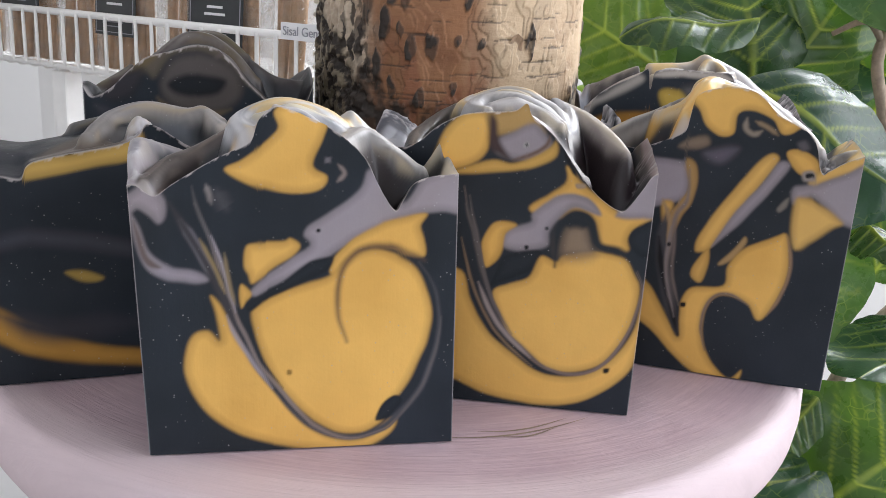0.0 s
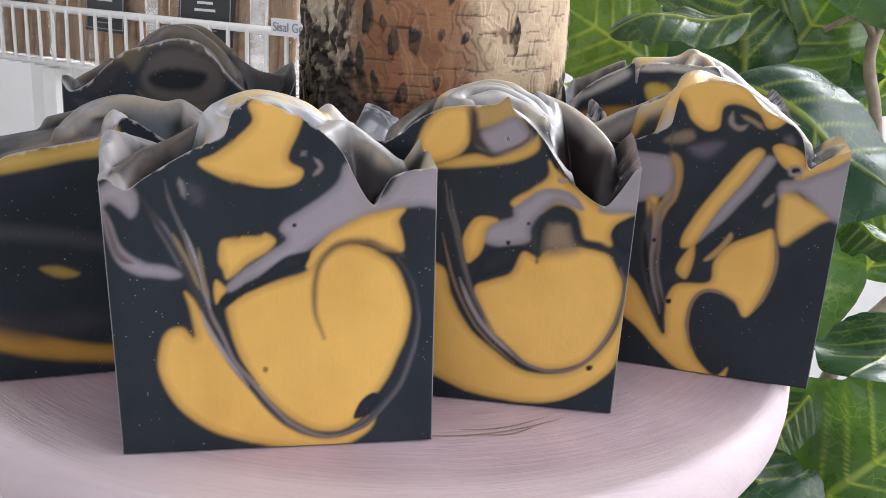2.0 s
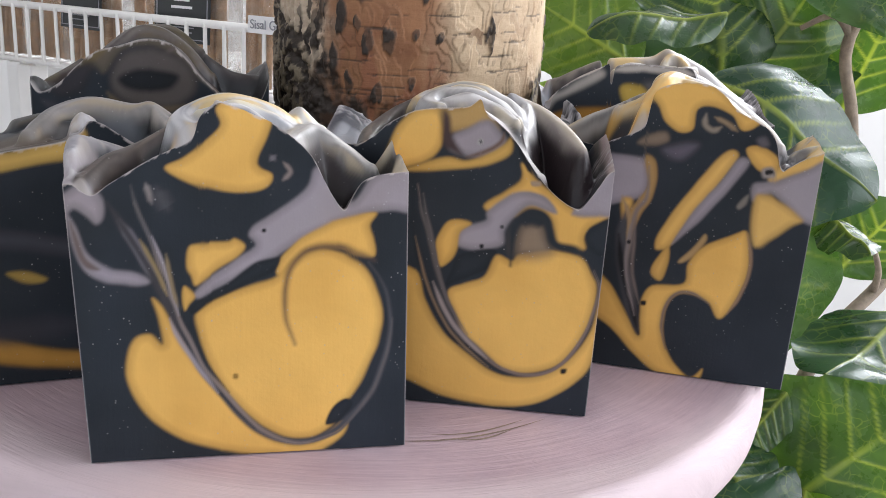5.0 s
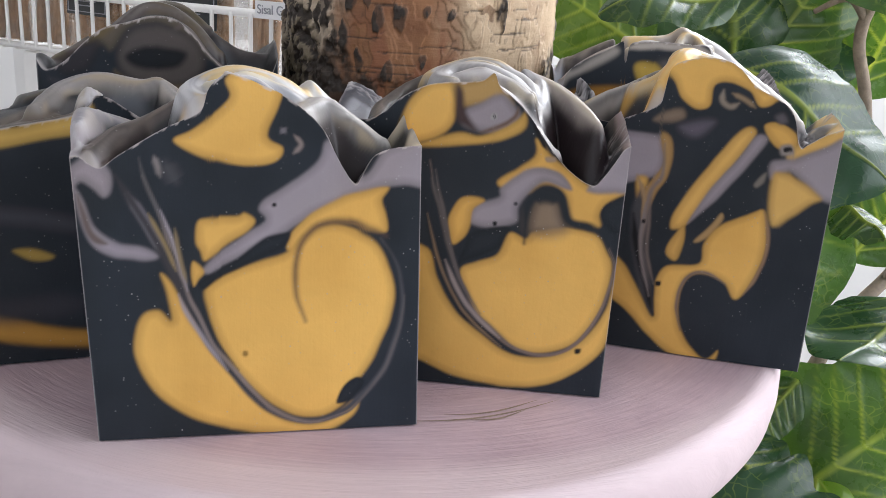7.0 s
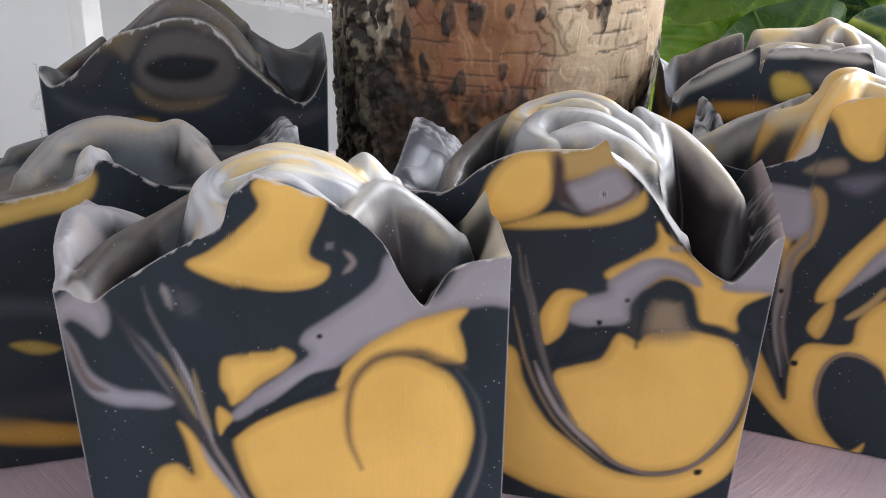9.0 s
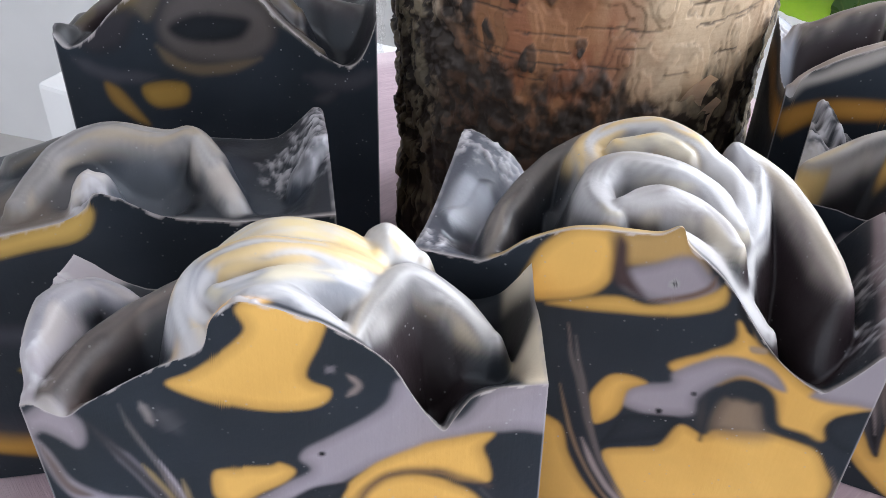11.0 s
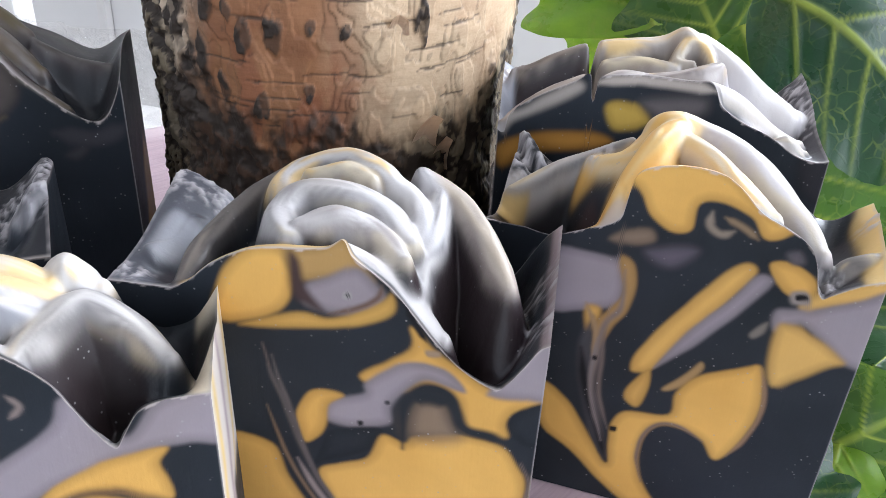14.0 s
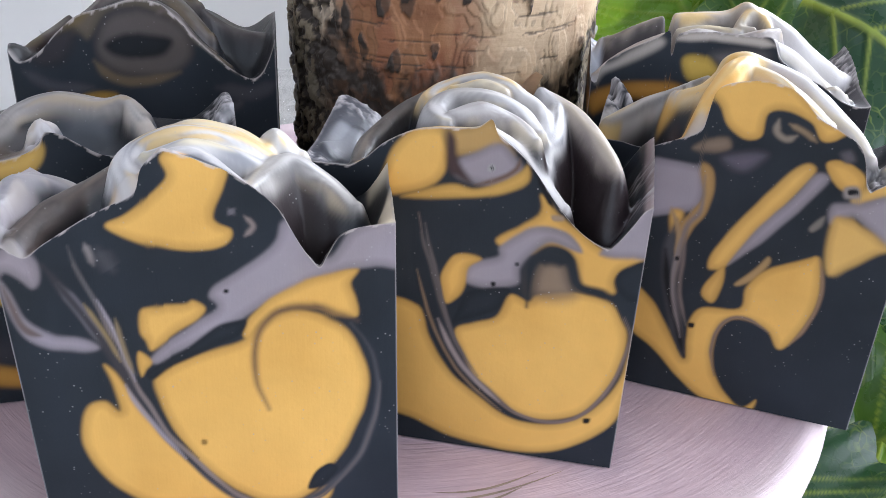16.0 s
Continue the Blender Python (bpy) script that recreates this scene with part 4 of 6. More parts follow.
# bar with a pumpkin-shaped swirl
soap_bar(
    (-0.0318, 0.2334), -0.2, 1.65, 81.0, (0.02, 0.01),
    [[(12.4, 74.8), (15.8, 76.9), (20.4, 81.3), (26.6, 84.9), (31.2, 86.0), (35.9, 86.5), (41.3, 87.3), (44.3, 89.4), (45.9, 86.2), (49.5, 83.4), (52.8, 80.5), (56.4, 76.0), (60.9, 70.0), (66.1, 64.7), (72.0, 61.3), (74.4, 63.0), (77.5, 68.1), (79.4, 71.6), (82.1, 73.2)],
     [(0, 75), (8, 73), (14, 75), (22, 80), (32, 85), (42, 85), (50, 80), (58, 68), (66, 63), (74, 65), (78, 70), (81, 75)],
     [(0, 78), (8, 77), (12, 74), (20, 79), (30, 86), (40, 88), (50, 85), (57, 72), (64, 65), (70, 66), (75, 66), (81, 77)],
     [(0, 81), (10, 80), (14, 77), (22, 81), (32, 87), (42, 87), (50, 86), (56, 79), (64, 73), (72, 70), (81, 78)]],
    [
        fill([(19.5, 75.3), (22.0, 80.9), (26.5, 85.2), (31.2, 86.7), (34.4, 85.4), (34.6, 78.3), (32.1, 73.0), (25.9, 70.0), (20.3, 68.9), (18.4, 71.5)], Y, 0.5),
        fill([(33.1, 86.1), (38.9, 88.1), (44.5, 90.3), (47.8, 84.8), (49.2, 81.0), (42.6, 80.8), (38.0, 80.2), (35.1, 80.6)], (0.42, 0.27, 0.10), 0.8),
        fill([(36.4, 79.3), (41.0, 81.6), (46.3, 84.2), (50.1, 81.0), (51.6, 78.6), (49.4, 75.3), (44.8, 73.4), (40.0, 73.8), (36.1, 75.6)], G, 0.7),
        fill([(34.1, 85.4), (36.0, 84.7), (36.8, 79.3), (40.0, 74.0), (36.8, 75.0), (34.4, 77.0)], (0.07, 0.045, 0.045), 0.8),
        fill([(24.4, 69.1), (35.3, 73.1), (40.9, 72.4), (46.3, 74.3), (50.8, 77.6), (52.9, 79.7), (53.2, 75.3), (46.9, 71.4), (37.2, 69.6), (26.0, 68.5)], (0.62, 0.38, 0.10), 0.5),
        stroke([(40.9, 73.4), (46.3, 75.1), (50.1, 78.2), (50.8, 81.1)], (0.14, 0.09, 0.07), 0.5, 0.4),
        fill([(47.2, 60.3), (56.4, 67.8), (56.4, 72.7), (58.5, 72.2), (61.0, 68.8), (66.9, 64.5), (72.8, 61.1), (83.7, 61.3), (82.9, 57.7), (77.2, 56.7), (75.5, 53.3), (75.9, 49.8), (70.9, 49.2), (66.7, 50.5), (65.3, 57.4), (60.3, 59.7), (57.2, 58.2), (50.9, 57.6)], (0.66, 0.39, 0.10), 0.5),
        fill([(71.5, 61.6), (78.4, 73.7), (82.9, 74.8), (83.7, 61.3), (77.6, 59.5), (72.1, 59.6)], G, 0.6),
        fill([(48.4, 58.7), (55.1, 64.5), (63.0, 64.5), (66.9, 59.6), (60.2, 61.0), (56.4, 58.3), (53.6, 53.9), (53.2, 49.4), (46.9, 47.3), (40.9, 47.5), (39.9, 50.7), (42.4, 53.6), (47.9, 55.7)], G, 0.5),
        fill([(34.3, 48.6), (36.7, 54.0), (39.8, 55.5), (44.3, 54.6), (41.2, 51.8), (40.3, 46.7), (38.3, 43.2), (35.6, 41.9)], (0.66, 0.39, 0.10), 0.4),
        fill([(39.0, 40.5), (40.6, 44.9), (46.9, 47.3), (51.5, 47.4), (49.3, 42.6), (45.1, 39.7), (39.9, 37.2), (37.7, 36.1)], K, 0.4),
        fill([(38.6, 34.5), (42.9, 37.1), (48.4, 39.8), (51.4, 46.2), (56.0, 45.4), (58.2, 47.6), (66.1, 49.2), (74.2, 48.2), (78.6, 43.6), (80.4, 37.8), (79.4, 29.2), (76.2, 21.6), (71.2, 15.0), (63.2, 11.7), (55.6, 12.5), (49.5, 16.2), (44.1, 21.0), (40.3, 27.7)], Y, 0.45),
        fill([(16.8, 40.6), (29.1, 40.3), (32.5, 31.6), (37.3, 23.3), (44.4, 16.6), (53.3, 11.2), (61.7, 10.3), (69.7, 12.9), (75.7, 18.9), (79.8, 26.3), (81.3, 34.5), (81.6, 43.0), (83.4, 47.9), (82.7, 31.2), (82.0, 20.7), (78.9, 12.1), (70.5, 4.9), (60.9, 1.1), (49.1, 0.8), (38.7, 2.4), (29.3, 6.0), (17.7, 10.6), (16.1, 24.8)], Y, 0.45),
        fill([(57.5, 55.5), (62.9, 57.0), (65.4, 53.2), (66.2, 48.3), (59.9, 46.9), (56.6, 48.3)], (0.24, 0.18, 0.13), 2.6),
        stroke([(55.7, 43.7), (55.7, 50.8), (56.2, 55.4), (59.1, 59.1), (63.2, 58.8), (65.5, 54.9), (67.5, 50.8), (72.7, 49.6), (76.8, 47.3), (79.6, 42.5)], K, 1.2, 0.6),
        stroke([(57.4, 56.7), (60.5, 57.4), (64.1, 56.4)], K, 1.6, 0.9),
        fill([(75.6, 53.8), (77.9, 57.3), (83.6, 59.7), (84.1, 50.7), (80.4, 48.8), (76.7, 50.6)], K, 0.4),
        stroke([(28.2, 65.0), (31.7, 50.4), (34.4, 40.4), (38.7, 30.5), (44.4, 21.0), (53.0, 13.9), (62.4, 11.1), (71.2, 14.3), (78.2, 25.3), (81.0, 37.9), (79.0, 44.5)], (0.17, 0.13, 0.12), 0.5, 0.35),
        stroke([(27.7, 54.2), (31.2, 43.6), (35.6, 31.9), (41.4, 22.0), (46.3, 18.0)], D_, 1.7, 0.5),
        stroke([(31.5, 53.7), (34.3, 42.1), (37.6, 32.1), (42.3, 22.9), (47.7, 18.2), (54.8, 13.0)], (0.13, 0.105, 0.10), 0.8, 0.5),
        stroke([(26.7, 63.2), (29.8, 50.2), (33.2, 38.6), (38.3, 27.8), (44.2, 19.6)], K, 2.2, 0.8), stroke([(29.9, 62.6), (33.0, 50.5), (35.4, 40.5), (39.4, 30.5), (44.9, 22.0)], (0.12, 0.105, 0.105), 0.5, 0.35), stroke([(28.5, 50.1), (31.9, 38.5), (37.3, 26.9), (44.0, 18.3), (51.5, 12.7)], (0.20, 0.14, 0.09), 0.4, 0.3), stroke([(34.3, 37.0), (38.9, 27.7), (44.8, 20.2), (50.6, 15.4)], (0.30, 0.25, 0.24), 0.6, 0.4),
        stroke([(29.1, 60.1), (32.4, 50.4), (34.9, 40.5)], (0.10, 0.09, 0.09), 0.5, 0.4),
        stroke([(49.5, 83.4), (52.7, 81.6), (55.1, 78.0)], D_, 1.0, 0.5), stroke([(55.5, 77.0), (57.7, 73.4), (59.6, 70.3)], D_, 0.7, 0.4),
        fill([(44.1, 78.2), (45.3, 78.3), (45.3, 77.1), (44.0, 77.0)], W, 0.3), fill([(44.4, 77.9), (45.1, 78.0), (45.1, 77.4), (44.5, 77.3)], D_, 0.2),
        fill([(59.5, 68.1), (62.0, 68.4), (62.1, 67.2), (59.9, 66.8)], (0.44, 0.33, 0.24), 0.3),
        fill([(72.6, 13.9), (74.1, 14.1), (74.0, 12.7), (72.7, 12.5)], D_, 0.3), fill([(46.8, 48.8), (47.8, 48.9), (47.7, 47.9), (46.9, 47.8)], D_, 0.2), fill([(52.3, 54.9), (53.1, 55.0), (53.1, 54.2), (52.3, 54.1)], M, 0.2),
    ],
    [
        fill([(-2, -1), (9, -1), (11, 14), (12, 38), (-2, 38)], (0.085, 0.092, 0.115), 0.8), fill([(2, 13), (9, 12), (11, 22), (4, 24)], (0.34, 0.36, 0.41), 1.2), fill([(11, 26), (17, 26), (17, 38), (11, 38)], (0.26, 0.27, 0.31), 1.0),
        # grey fill under the coils darkens the creases: shade put into the colour
        fill([(16, -1), (44, -1), (44, 2), (18, 2.5)], (0.6, 0.42, 0.16), 0.8), fill([(23, 10), (40, 4), (50, 4), (55, 12), (54, 36), (40, 40), (24, 34)], (0.20, 0.20, 0.21), 1.5),
        fill([(56, 1), (70, 0.5), (78, 8), (76, 13), (66, 22), (57, 26), (55, 14)], (0.026, 0.018, 0.022), 1.0), fill([(79.5, -1), (84, -1), (84, 40), (80, 40)], (0.34, 0.28, 0.30), 0.6),
        stroke([(26, 16), (34, 20), (44, 18)], (0.20, 0.17, 0.17), 0.9, 0.6), stroke([(26, 25), (36, 28), (46, 25)], (0.22, 0.20, 0.19), 0.9, 0.6), stroke([(30, 10), (40, 12), (48, 9)], (0.25, 0.20, 0.18), 0.9, 0.6),
    ],
    [([(2, 10), (8, 16), (10, 28)], 3, 1.2, None)],
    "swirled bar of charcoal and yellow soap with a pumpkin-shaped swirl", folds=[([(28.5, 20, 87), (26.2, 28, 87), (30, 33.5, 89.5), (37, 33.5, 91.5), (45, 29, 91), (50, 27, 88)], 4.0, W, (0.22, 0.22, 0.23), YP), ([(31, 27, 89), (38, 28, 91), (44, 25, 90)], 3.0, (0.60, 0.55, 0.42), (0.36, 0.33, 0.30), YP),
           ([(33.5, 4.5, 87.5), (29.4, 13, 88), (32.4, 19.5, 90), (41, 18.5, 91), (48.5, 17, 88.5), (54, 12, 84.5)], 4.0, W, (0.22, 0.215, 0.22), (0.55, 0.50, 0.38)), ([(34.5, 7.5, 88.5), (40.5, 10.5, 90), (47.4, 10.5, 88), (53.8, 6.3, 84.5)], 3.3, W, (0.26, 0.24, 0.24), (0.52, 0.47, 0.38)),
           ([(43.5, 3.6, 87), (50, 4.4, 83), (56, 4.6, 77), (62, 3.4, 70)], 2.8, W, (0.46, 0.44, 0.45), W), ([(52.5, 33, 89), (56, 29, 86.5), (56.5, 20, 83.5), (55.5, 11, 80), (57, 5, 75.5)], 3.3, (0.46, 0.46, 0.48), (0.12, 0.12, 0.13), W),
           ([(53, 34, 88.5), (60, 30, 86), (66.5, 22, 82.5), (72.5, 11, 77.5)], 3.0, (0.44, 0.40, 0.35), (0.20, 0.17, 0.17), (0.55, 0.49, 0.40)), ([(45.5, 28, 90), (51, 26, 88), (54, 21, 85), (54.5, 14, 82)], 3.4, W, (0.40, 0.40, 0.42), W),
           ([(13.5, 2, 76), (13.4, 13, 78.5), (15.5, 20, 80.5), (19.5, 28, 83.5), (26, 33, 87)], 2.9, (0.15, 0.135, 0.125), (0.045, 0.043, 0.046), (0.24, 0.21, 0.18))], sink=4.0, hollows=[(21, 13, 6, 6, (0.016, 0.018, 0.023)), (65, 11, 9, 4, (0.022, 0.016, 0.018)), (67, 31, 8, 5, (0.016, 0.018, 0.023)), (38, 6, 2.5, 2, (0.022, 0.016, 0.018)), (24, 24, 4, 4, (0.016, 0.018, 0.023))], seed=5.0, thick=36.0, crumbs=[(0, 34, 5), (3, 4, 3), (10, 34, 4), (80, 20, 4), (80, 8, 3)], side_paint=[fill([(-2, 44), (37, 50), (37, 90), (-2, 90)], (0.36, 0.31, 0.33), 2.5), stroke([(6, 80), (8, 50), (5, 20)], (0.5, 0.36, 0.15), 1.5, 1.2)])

# bar with a diagonal yellow and lilac swirl
soap_bar(
    (0.0337, 0.2773), -9.0, -1.5, 81.0, (0.0, 0.0),
    [[(9.0, 74.2), (14.8, 73.5), (20.6, 75.9), (26.4, 78.6), (28.8, 81.3), (29.5, 85.9), (30.3, 90.5), (33.0, 93.0), (39.4, 94.6), (46.0, 94.3), (50.4, 91.9), (55.2, 87.4), (60.4, 85.0), (65.0, 82.3), (67.3, 78.8), (69.1, 72.7), (70.4, 70.7), (72.1, 72.1), (76.4, 75.2), (81.0, 77.4)],
     [(0, 70), (8, 66), (16, 67), (22, 74), (28, 83), (38, 89), (48, 88), (56, 84), (64, 76), (70, 71), (76, 73), (81, 78)],
     [(0, 76), (8, 76), (18, 80), (28, 85), (36, 89), (44, 89), (54, 85), (62, 80), (69, 73), (74, 70), (81, 78)],
     [(0, 78), (5, 75), (14, 75), (26, 81), (36, 87), (46, 87), (56, 83), (66, 77), (74, 72), (81, 76)]],
    [
        fill([(27.7, 90.7), (31.1, 94.4), (40.8, 96.2), (49.6, 93.9), (56.0, 87.5), (62.6, 86.4), (60.0, 82.5), (56.8, 81.9), (53.8, 86.1), (48.5, 88.2), (43.8, 86.9), (43.0, 80.9), (39.0, 79.6), (34.4, 82.5), (31.7, 87.5)], Y, 0.35),
        fill([(58.8, 76.5), (63.2, 77.6), (67.8, 75.0), (68.3, 71.2), (64.4, 69.7), (61.1, 72.0)], Y, 0.35),
        fill([(67.5, 71.1), (76.1, 76.9), (81.6, 79.7), (82.6, 73.8), (74.1, 69.7), (66.9, 66.5)], (0.66, 0.42, 0.13), 0.5),
        fill([(62.3, 65.9), (68.0, 67.6), (76.9, 72.3), (82.2, 74.4), (83.6, 56.7), (78.1, 56.0), (68.8, 63.1), (63.4, 60.7)], G, 0.6),
        fill([(63.4, 61.0), (66.3, 63.2), (72.8, 60.4), (78.4, 56.4), (76.0, 54.3), (71.0, 49.8), (65.7, 46.5)], (0.66, 0.42, 0.13), 0.7),
        fill([(11.7, 69.0), (29.1, 70.8), (31.7, 66.5), (31.3, 60.1), (27.3, 57.4), (13.4, 54.3)], G, 0.5),
        fill([(24.1, 57.4), (27.3, 57.4), (26.7, 52.1), (24.9, 50.9)], Y, 0.6),
        fill([(29.5, 71.2), (32.9, 70.6), (34.5, 65.0), (33.5, 58.3), (30.6, 53.1), (28.2, 45.2), (26.3, 52.6), (29.0, 57.8), (31.8, 62.9)], (0.42, 0.26, 0.10), 0.4),
        fill([(35.9, 42.4), (36.9, 48.2), (44.0, 61.5), (50.9, 72.2), (54.7, 75.7), (57.0, 73.7), (53.4, 66.7), (46.7, 55.0), (40.8, 43.5), (38.1, 41.8)], (0.66, 0.40, 0.11), 0.45),
        fill([(40.9, 44.0), (46.5, 56.0), (53.4, 66.7), (57.3, 73.4), (60.3, 72.3), (56.9, 65.3), (51.5, 56.6), (48.7, 52.5), (45.0, 48.3)], G, 0.5),
        fill([(36.4, 37.1), (40.0, 43.3), (41.1, 37.7), (39.4, 31.5), (36.3, 33.2)], (0.60, 0.36, 0.10), 0.4),
        fill([(44.1, 38.9), (48.2, 44.4), (50.7, 48.5), (51.6, 46.6), (48.9, 41.5), (45.5, 38.4)], (0.45, 0.30, 0.14), 0.4),
        fill([(46.5, 31.4), (47.2, 38.6), (51.5, 44.9), (57.8, 48.5), (63.2, 50.8), (64.8, 44.7), (64.8, 37.2), (62.7, 28.9), (60.5, 22.9), (58.1, 21.6), (55.1, 26.0), (50.5, 28.1), (45.3, 27.5), (42.3, 23.3), (42.0, 15.9), (43.9, 8.1), (47.8, 2.6), (52.7, -0.3), (56.1, 3.4), (55.0, -1.1), (49.3, -1.9), (41.8, -0.5), (33.7, 5.3), (25.3, 13.2), (17.2, 19.5), (16.1, 32.4), (22.5, 29.3), (26.9, 23.6), (34.2, 12.0), (34.2, 18.7), (34.0, 24.6), (37.0, 29.4)], Y, 0.45),
        stroke([(63.4, 50.1), (65.3, 43.9), (65.1, 36.3), (62.9, 28.3), (60.8, 23.2)], (0.25, 0.16, 0.10), 0.45, 0.4),
        stroke([(55.1, 26.0), (50.0, 28.6), (44.9, 27.8), (41.8, 23.2), (41.5, 15.8), (43.6, 8.0)], (0.16, 0.12, 0.11), 0.45, 0.4),
        stroke([(31.5, 68.3), (31.9, 59.2), (28.7, 53.3), (28.2, 43.7), (28.3, 34.1), (31.5, 22.7), (34.1, 14.0)], (0.2, 0.16, 0.15), 0.7, 0.5),
        stroke([(25.8, 54.8), (25.5, 45.3), (26.7, 35.8), (29.9, 24.4), (33.8, 13.0)], M, 1.6, 0.8),
        stroke([(24.5, 45.2), (26.9, 33.9), (31.3, 21.6), (34.4, 12.6)], D_, 1.0, 0.6), stroke([(29.1, 51.4), (29.5, 42.0), (30.4, 32.4), (33.3, 22.9)], (0.16, 0.13, 0.12), 0.5, 0.4), stroke([(24.0, 58.3), (27.2, 50.8), (27.2, 43.6)], (0.32, 0.22, 0.12), 0.5, 0.4),
        stroke([(27.9, 49.4), (27.6, 39.8), (28.8, 30.2), (32.4, 18.8)], (0.22, 0.19, 0.19), 0.5, 0.4),
        fill([(26.8, 75.1), (29.9, 78.0), (34.8, 79.4), (36.0, 76.7), (32.0, 74.7)], (0.22, 0.165, 0.12), 0.6),
        fill([(34.6, 74.4), (41.9, 76.9), (45.4, 76.0), (41.0, 71.1), (36.7, 71.6)], (0.11, 0.10, 0.13), 1.0),
        stroke([(46.4, 85.7), (46.4, 82.6), (48.8, 81.1), (51.0, 82.4)], (0.25, 0.21, 0.17), 0.8, 0.5), stroke([(49.0, 85.1), (52.5, 83.7), (55.8, 81.4)], (0.25, 0.18, 0.11), 0.7, 0.5),
        fill([(61.3, 79.4), (63.5, 80.8), (65.0, 78.5), (62.9, 77.3)], (0.13, 0.12, 0.14), 0.6),
        fill([(58.8, 58.7), (61.5, 62.6), (61.5, 59.4), (59.8, 57.4)], (0.24, 0.22, 0.20), 0.4),
        fill([(64.0, 70.7), (67.0, 71.8), (68.2, 68.9), (64.9, 68.0)], (0.38, 0.34, 0.33), 0.5), fill([(65.0, 70.3), (66.8, 71.0), (67.6, 70.1), (65.5, 69.0)], D_, 0.25),
        fill([(27.4, 43.6), (28.2, 43.7), (28.4, 42.6), (27.5, 42.5)], D_, 0.2), fill([(33.9, 23.8), (35.4, 24.0), (35.4, 22.6), (34.1, 22.5)], D_, 0.25),
    ],
    [
        fill([(-2, 2), (8, 2), (20, 2), (23, 8), (12, 13), (-2, 10)], (0.016, 0.012, 0.013), 0.8), fill([(10, 8), (20, 3), (24, 8), (20, 14)], (0.075, 0.050, 0.055), 0.8),
        fill([(-2, 12), (8, 16), (18, 22), (30, 30), (26, 36), (12, 28), (-2, 20)], (0.46, 0.44, 0.43), 1.0), stroke([(4, 17), (14, 22), (24, 29)], (0.05, 0.05, 0.06), 0.9, 0.6), fill([(-1, 11), (4, 13), (5, 17), (-1, 17)], YP, 0.6),
        fill([(22, -1), (46, -1), (54, 2), (50, 7), (42, 10), (36, 17), (26, 14), (22, 6)], Y, 0.8), fill([(16, 17), (26, 15), (34, 20), (34, 26), (24, 23), (17, 22)], (0.66, 0.40, 0.11), 0.8),
        fill([(38, 12), (48, 8), (62, 6), (70, 10), (66, 22), (50, 30), (38, 28)], (0.26, 0.23, 0.23), 1.5), fill([(58, 12), (68, 14), (62, 22), (54, 22)], (0.25, 0.19, 0.20), 1.5), fill([(77, -1), (84, -1), (84, 40), (78, 34)], YP, 0.8), fill([(71, 6), (77, 6), (77, 24), (72, 22)], (0.07, 0.07, 0.08), 1.0),
    ],
    [([(3, 27), (5, 30)], 4, 6, (0.10, 0.09, 0.11))],
    "swirled bar of charcoal, lilac and yellow soap with diagonal streaks", folds=[([(18.9, 21.8, 82.5), (25.5, 18.4, 86), (30.5, 19.5, 91), (33, 22, 94.5), (37, 24, 95), (43, 25, 92.5)], 3.6, (0.68, 0.44, 0.14), (0.62, 0.52, 0.34), YP), ([(28.5, 2.0, 87), (32.4, 8, 93.5), (34.2, 15, 95.5), (37, 21, 95)], 3.8, Y, (0.70, 0.52, 0.24), (0.62, 0.56, 0.42)),
           ([(39, 25, 94), (49, 23, 91.5), (57.5, 17, 87), (65, 11, 82.5), (69.5, 7.0, 78)], 3.8, W, (0.44, 0.40, 0.41), (0.60, 0.55, 0.42)), ([(35, 20, 93.5), (43, 13, 93.5), (50, 7, 91), (58, 3.5, 86)], 3.4, (0.66, 0.58, 0.40), W, YP),
           ([(44, 29, 90.5), (53.4, 24, 88.5), (62, 17, 83.5), (69, 12, 77.5)], 3.2, (0.42, 0.38, 0.38), (0.26, 0.22, 0.22), W), ([(1.5, 16, 74.5), (9, 21, 79), (16, 24, 82), (27, 24, 87.5)], 2.1, (0.48, 0.46, 0.44), (0.12, 0.12, 0.13), (0.58, 0.50, 0.34)),
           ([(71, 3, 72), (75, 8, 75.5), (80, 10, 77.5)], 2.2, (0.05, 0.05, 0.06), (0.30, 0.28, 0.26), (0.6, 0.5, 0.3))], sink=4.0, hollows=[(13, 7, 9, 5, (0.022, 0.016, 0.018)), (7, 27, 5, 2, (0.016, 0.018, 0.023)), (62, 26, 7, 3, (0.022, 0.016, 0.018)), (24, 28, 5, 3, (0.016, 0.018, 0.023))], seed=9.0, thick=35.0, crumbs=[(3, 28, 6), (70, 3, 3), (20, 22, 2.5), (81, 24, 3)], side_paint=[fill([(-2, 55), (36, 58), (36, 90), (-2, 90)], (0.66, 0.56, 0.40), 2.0)])

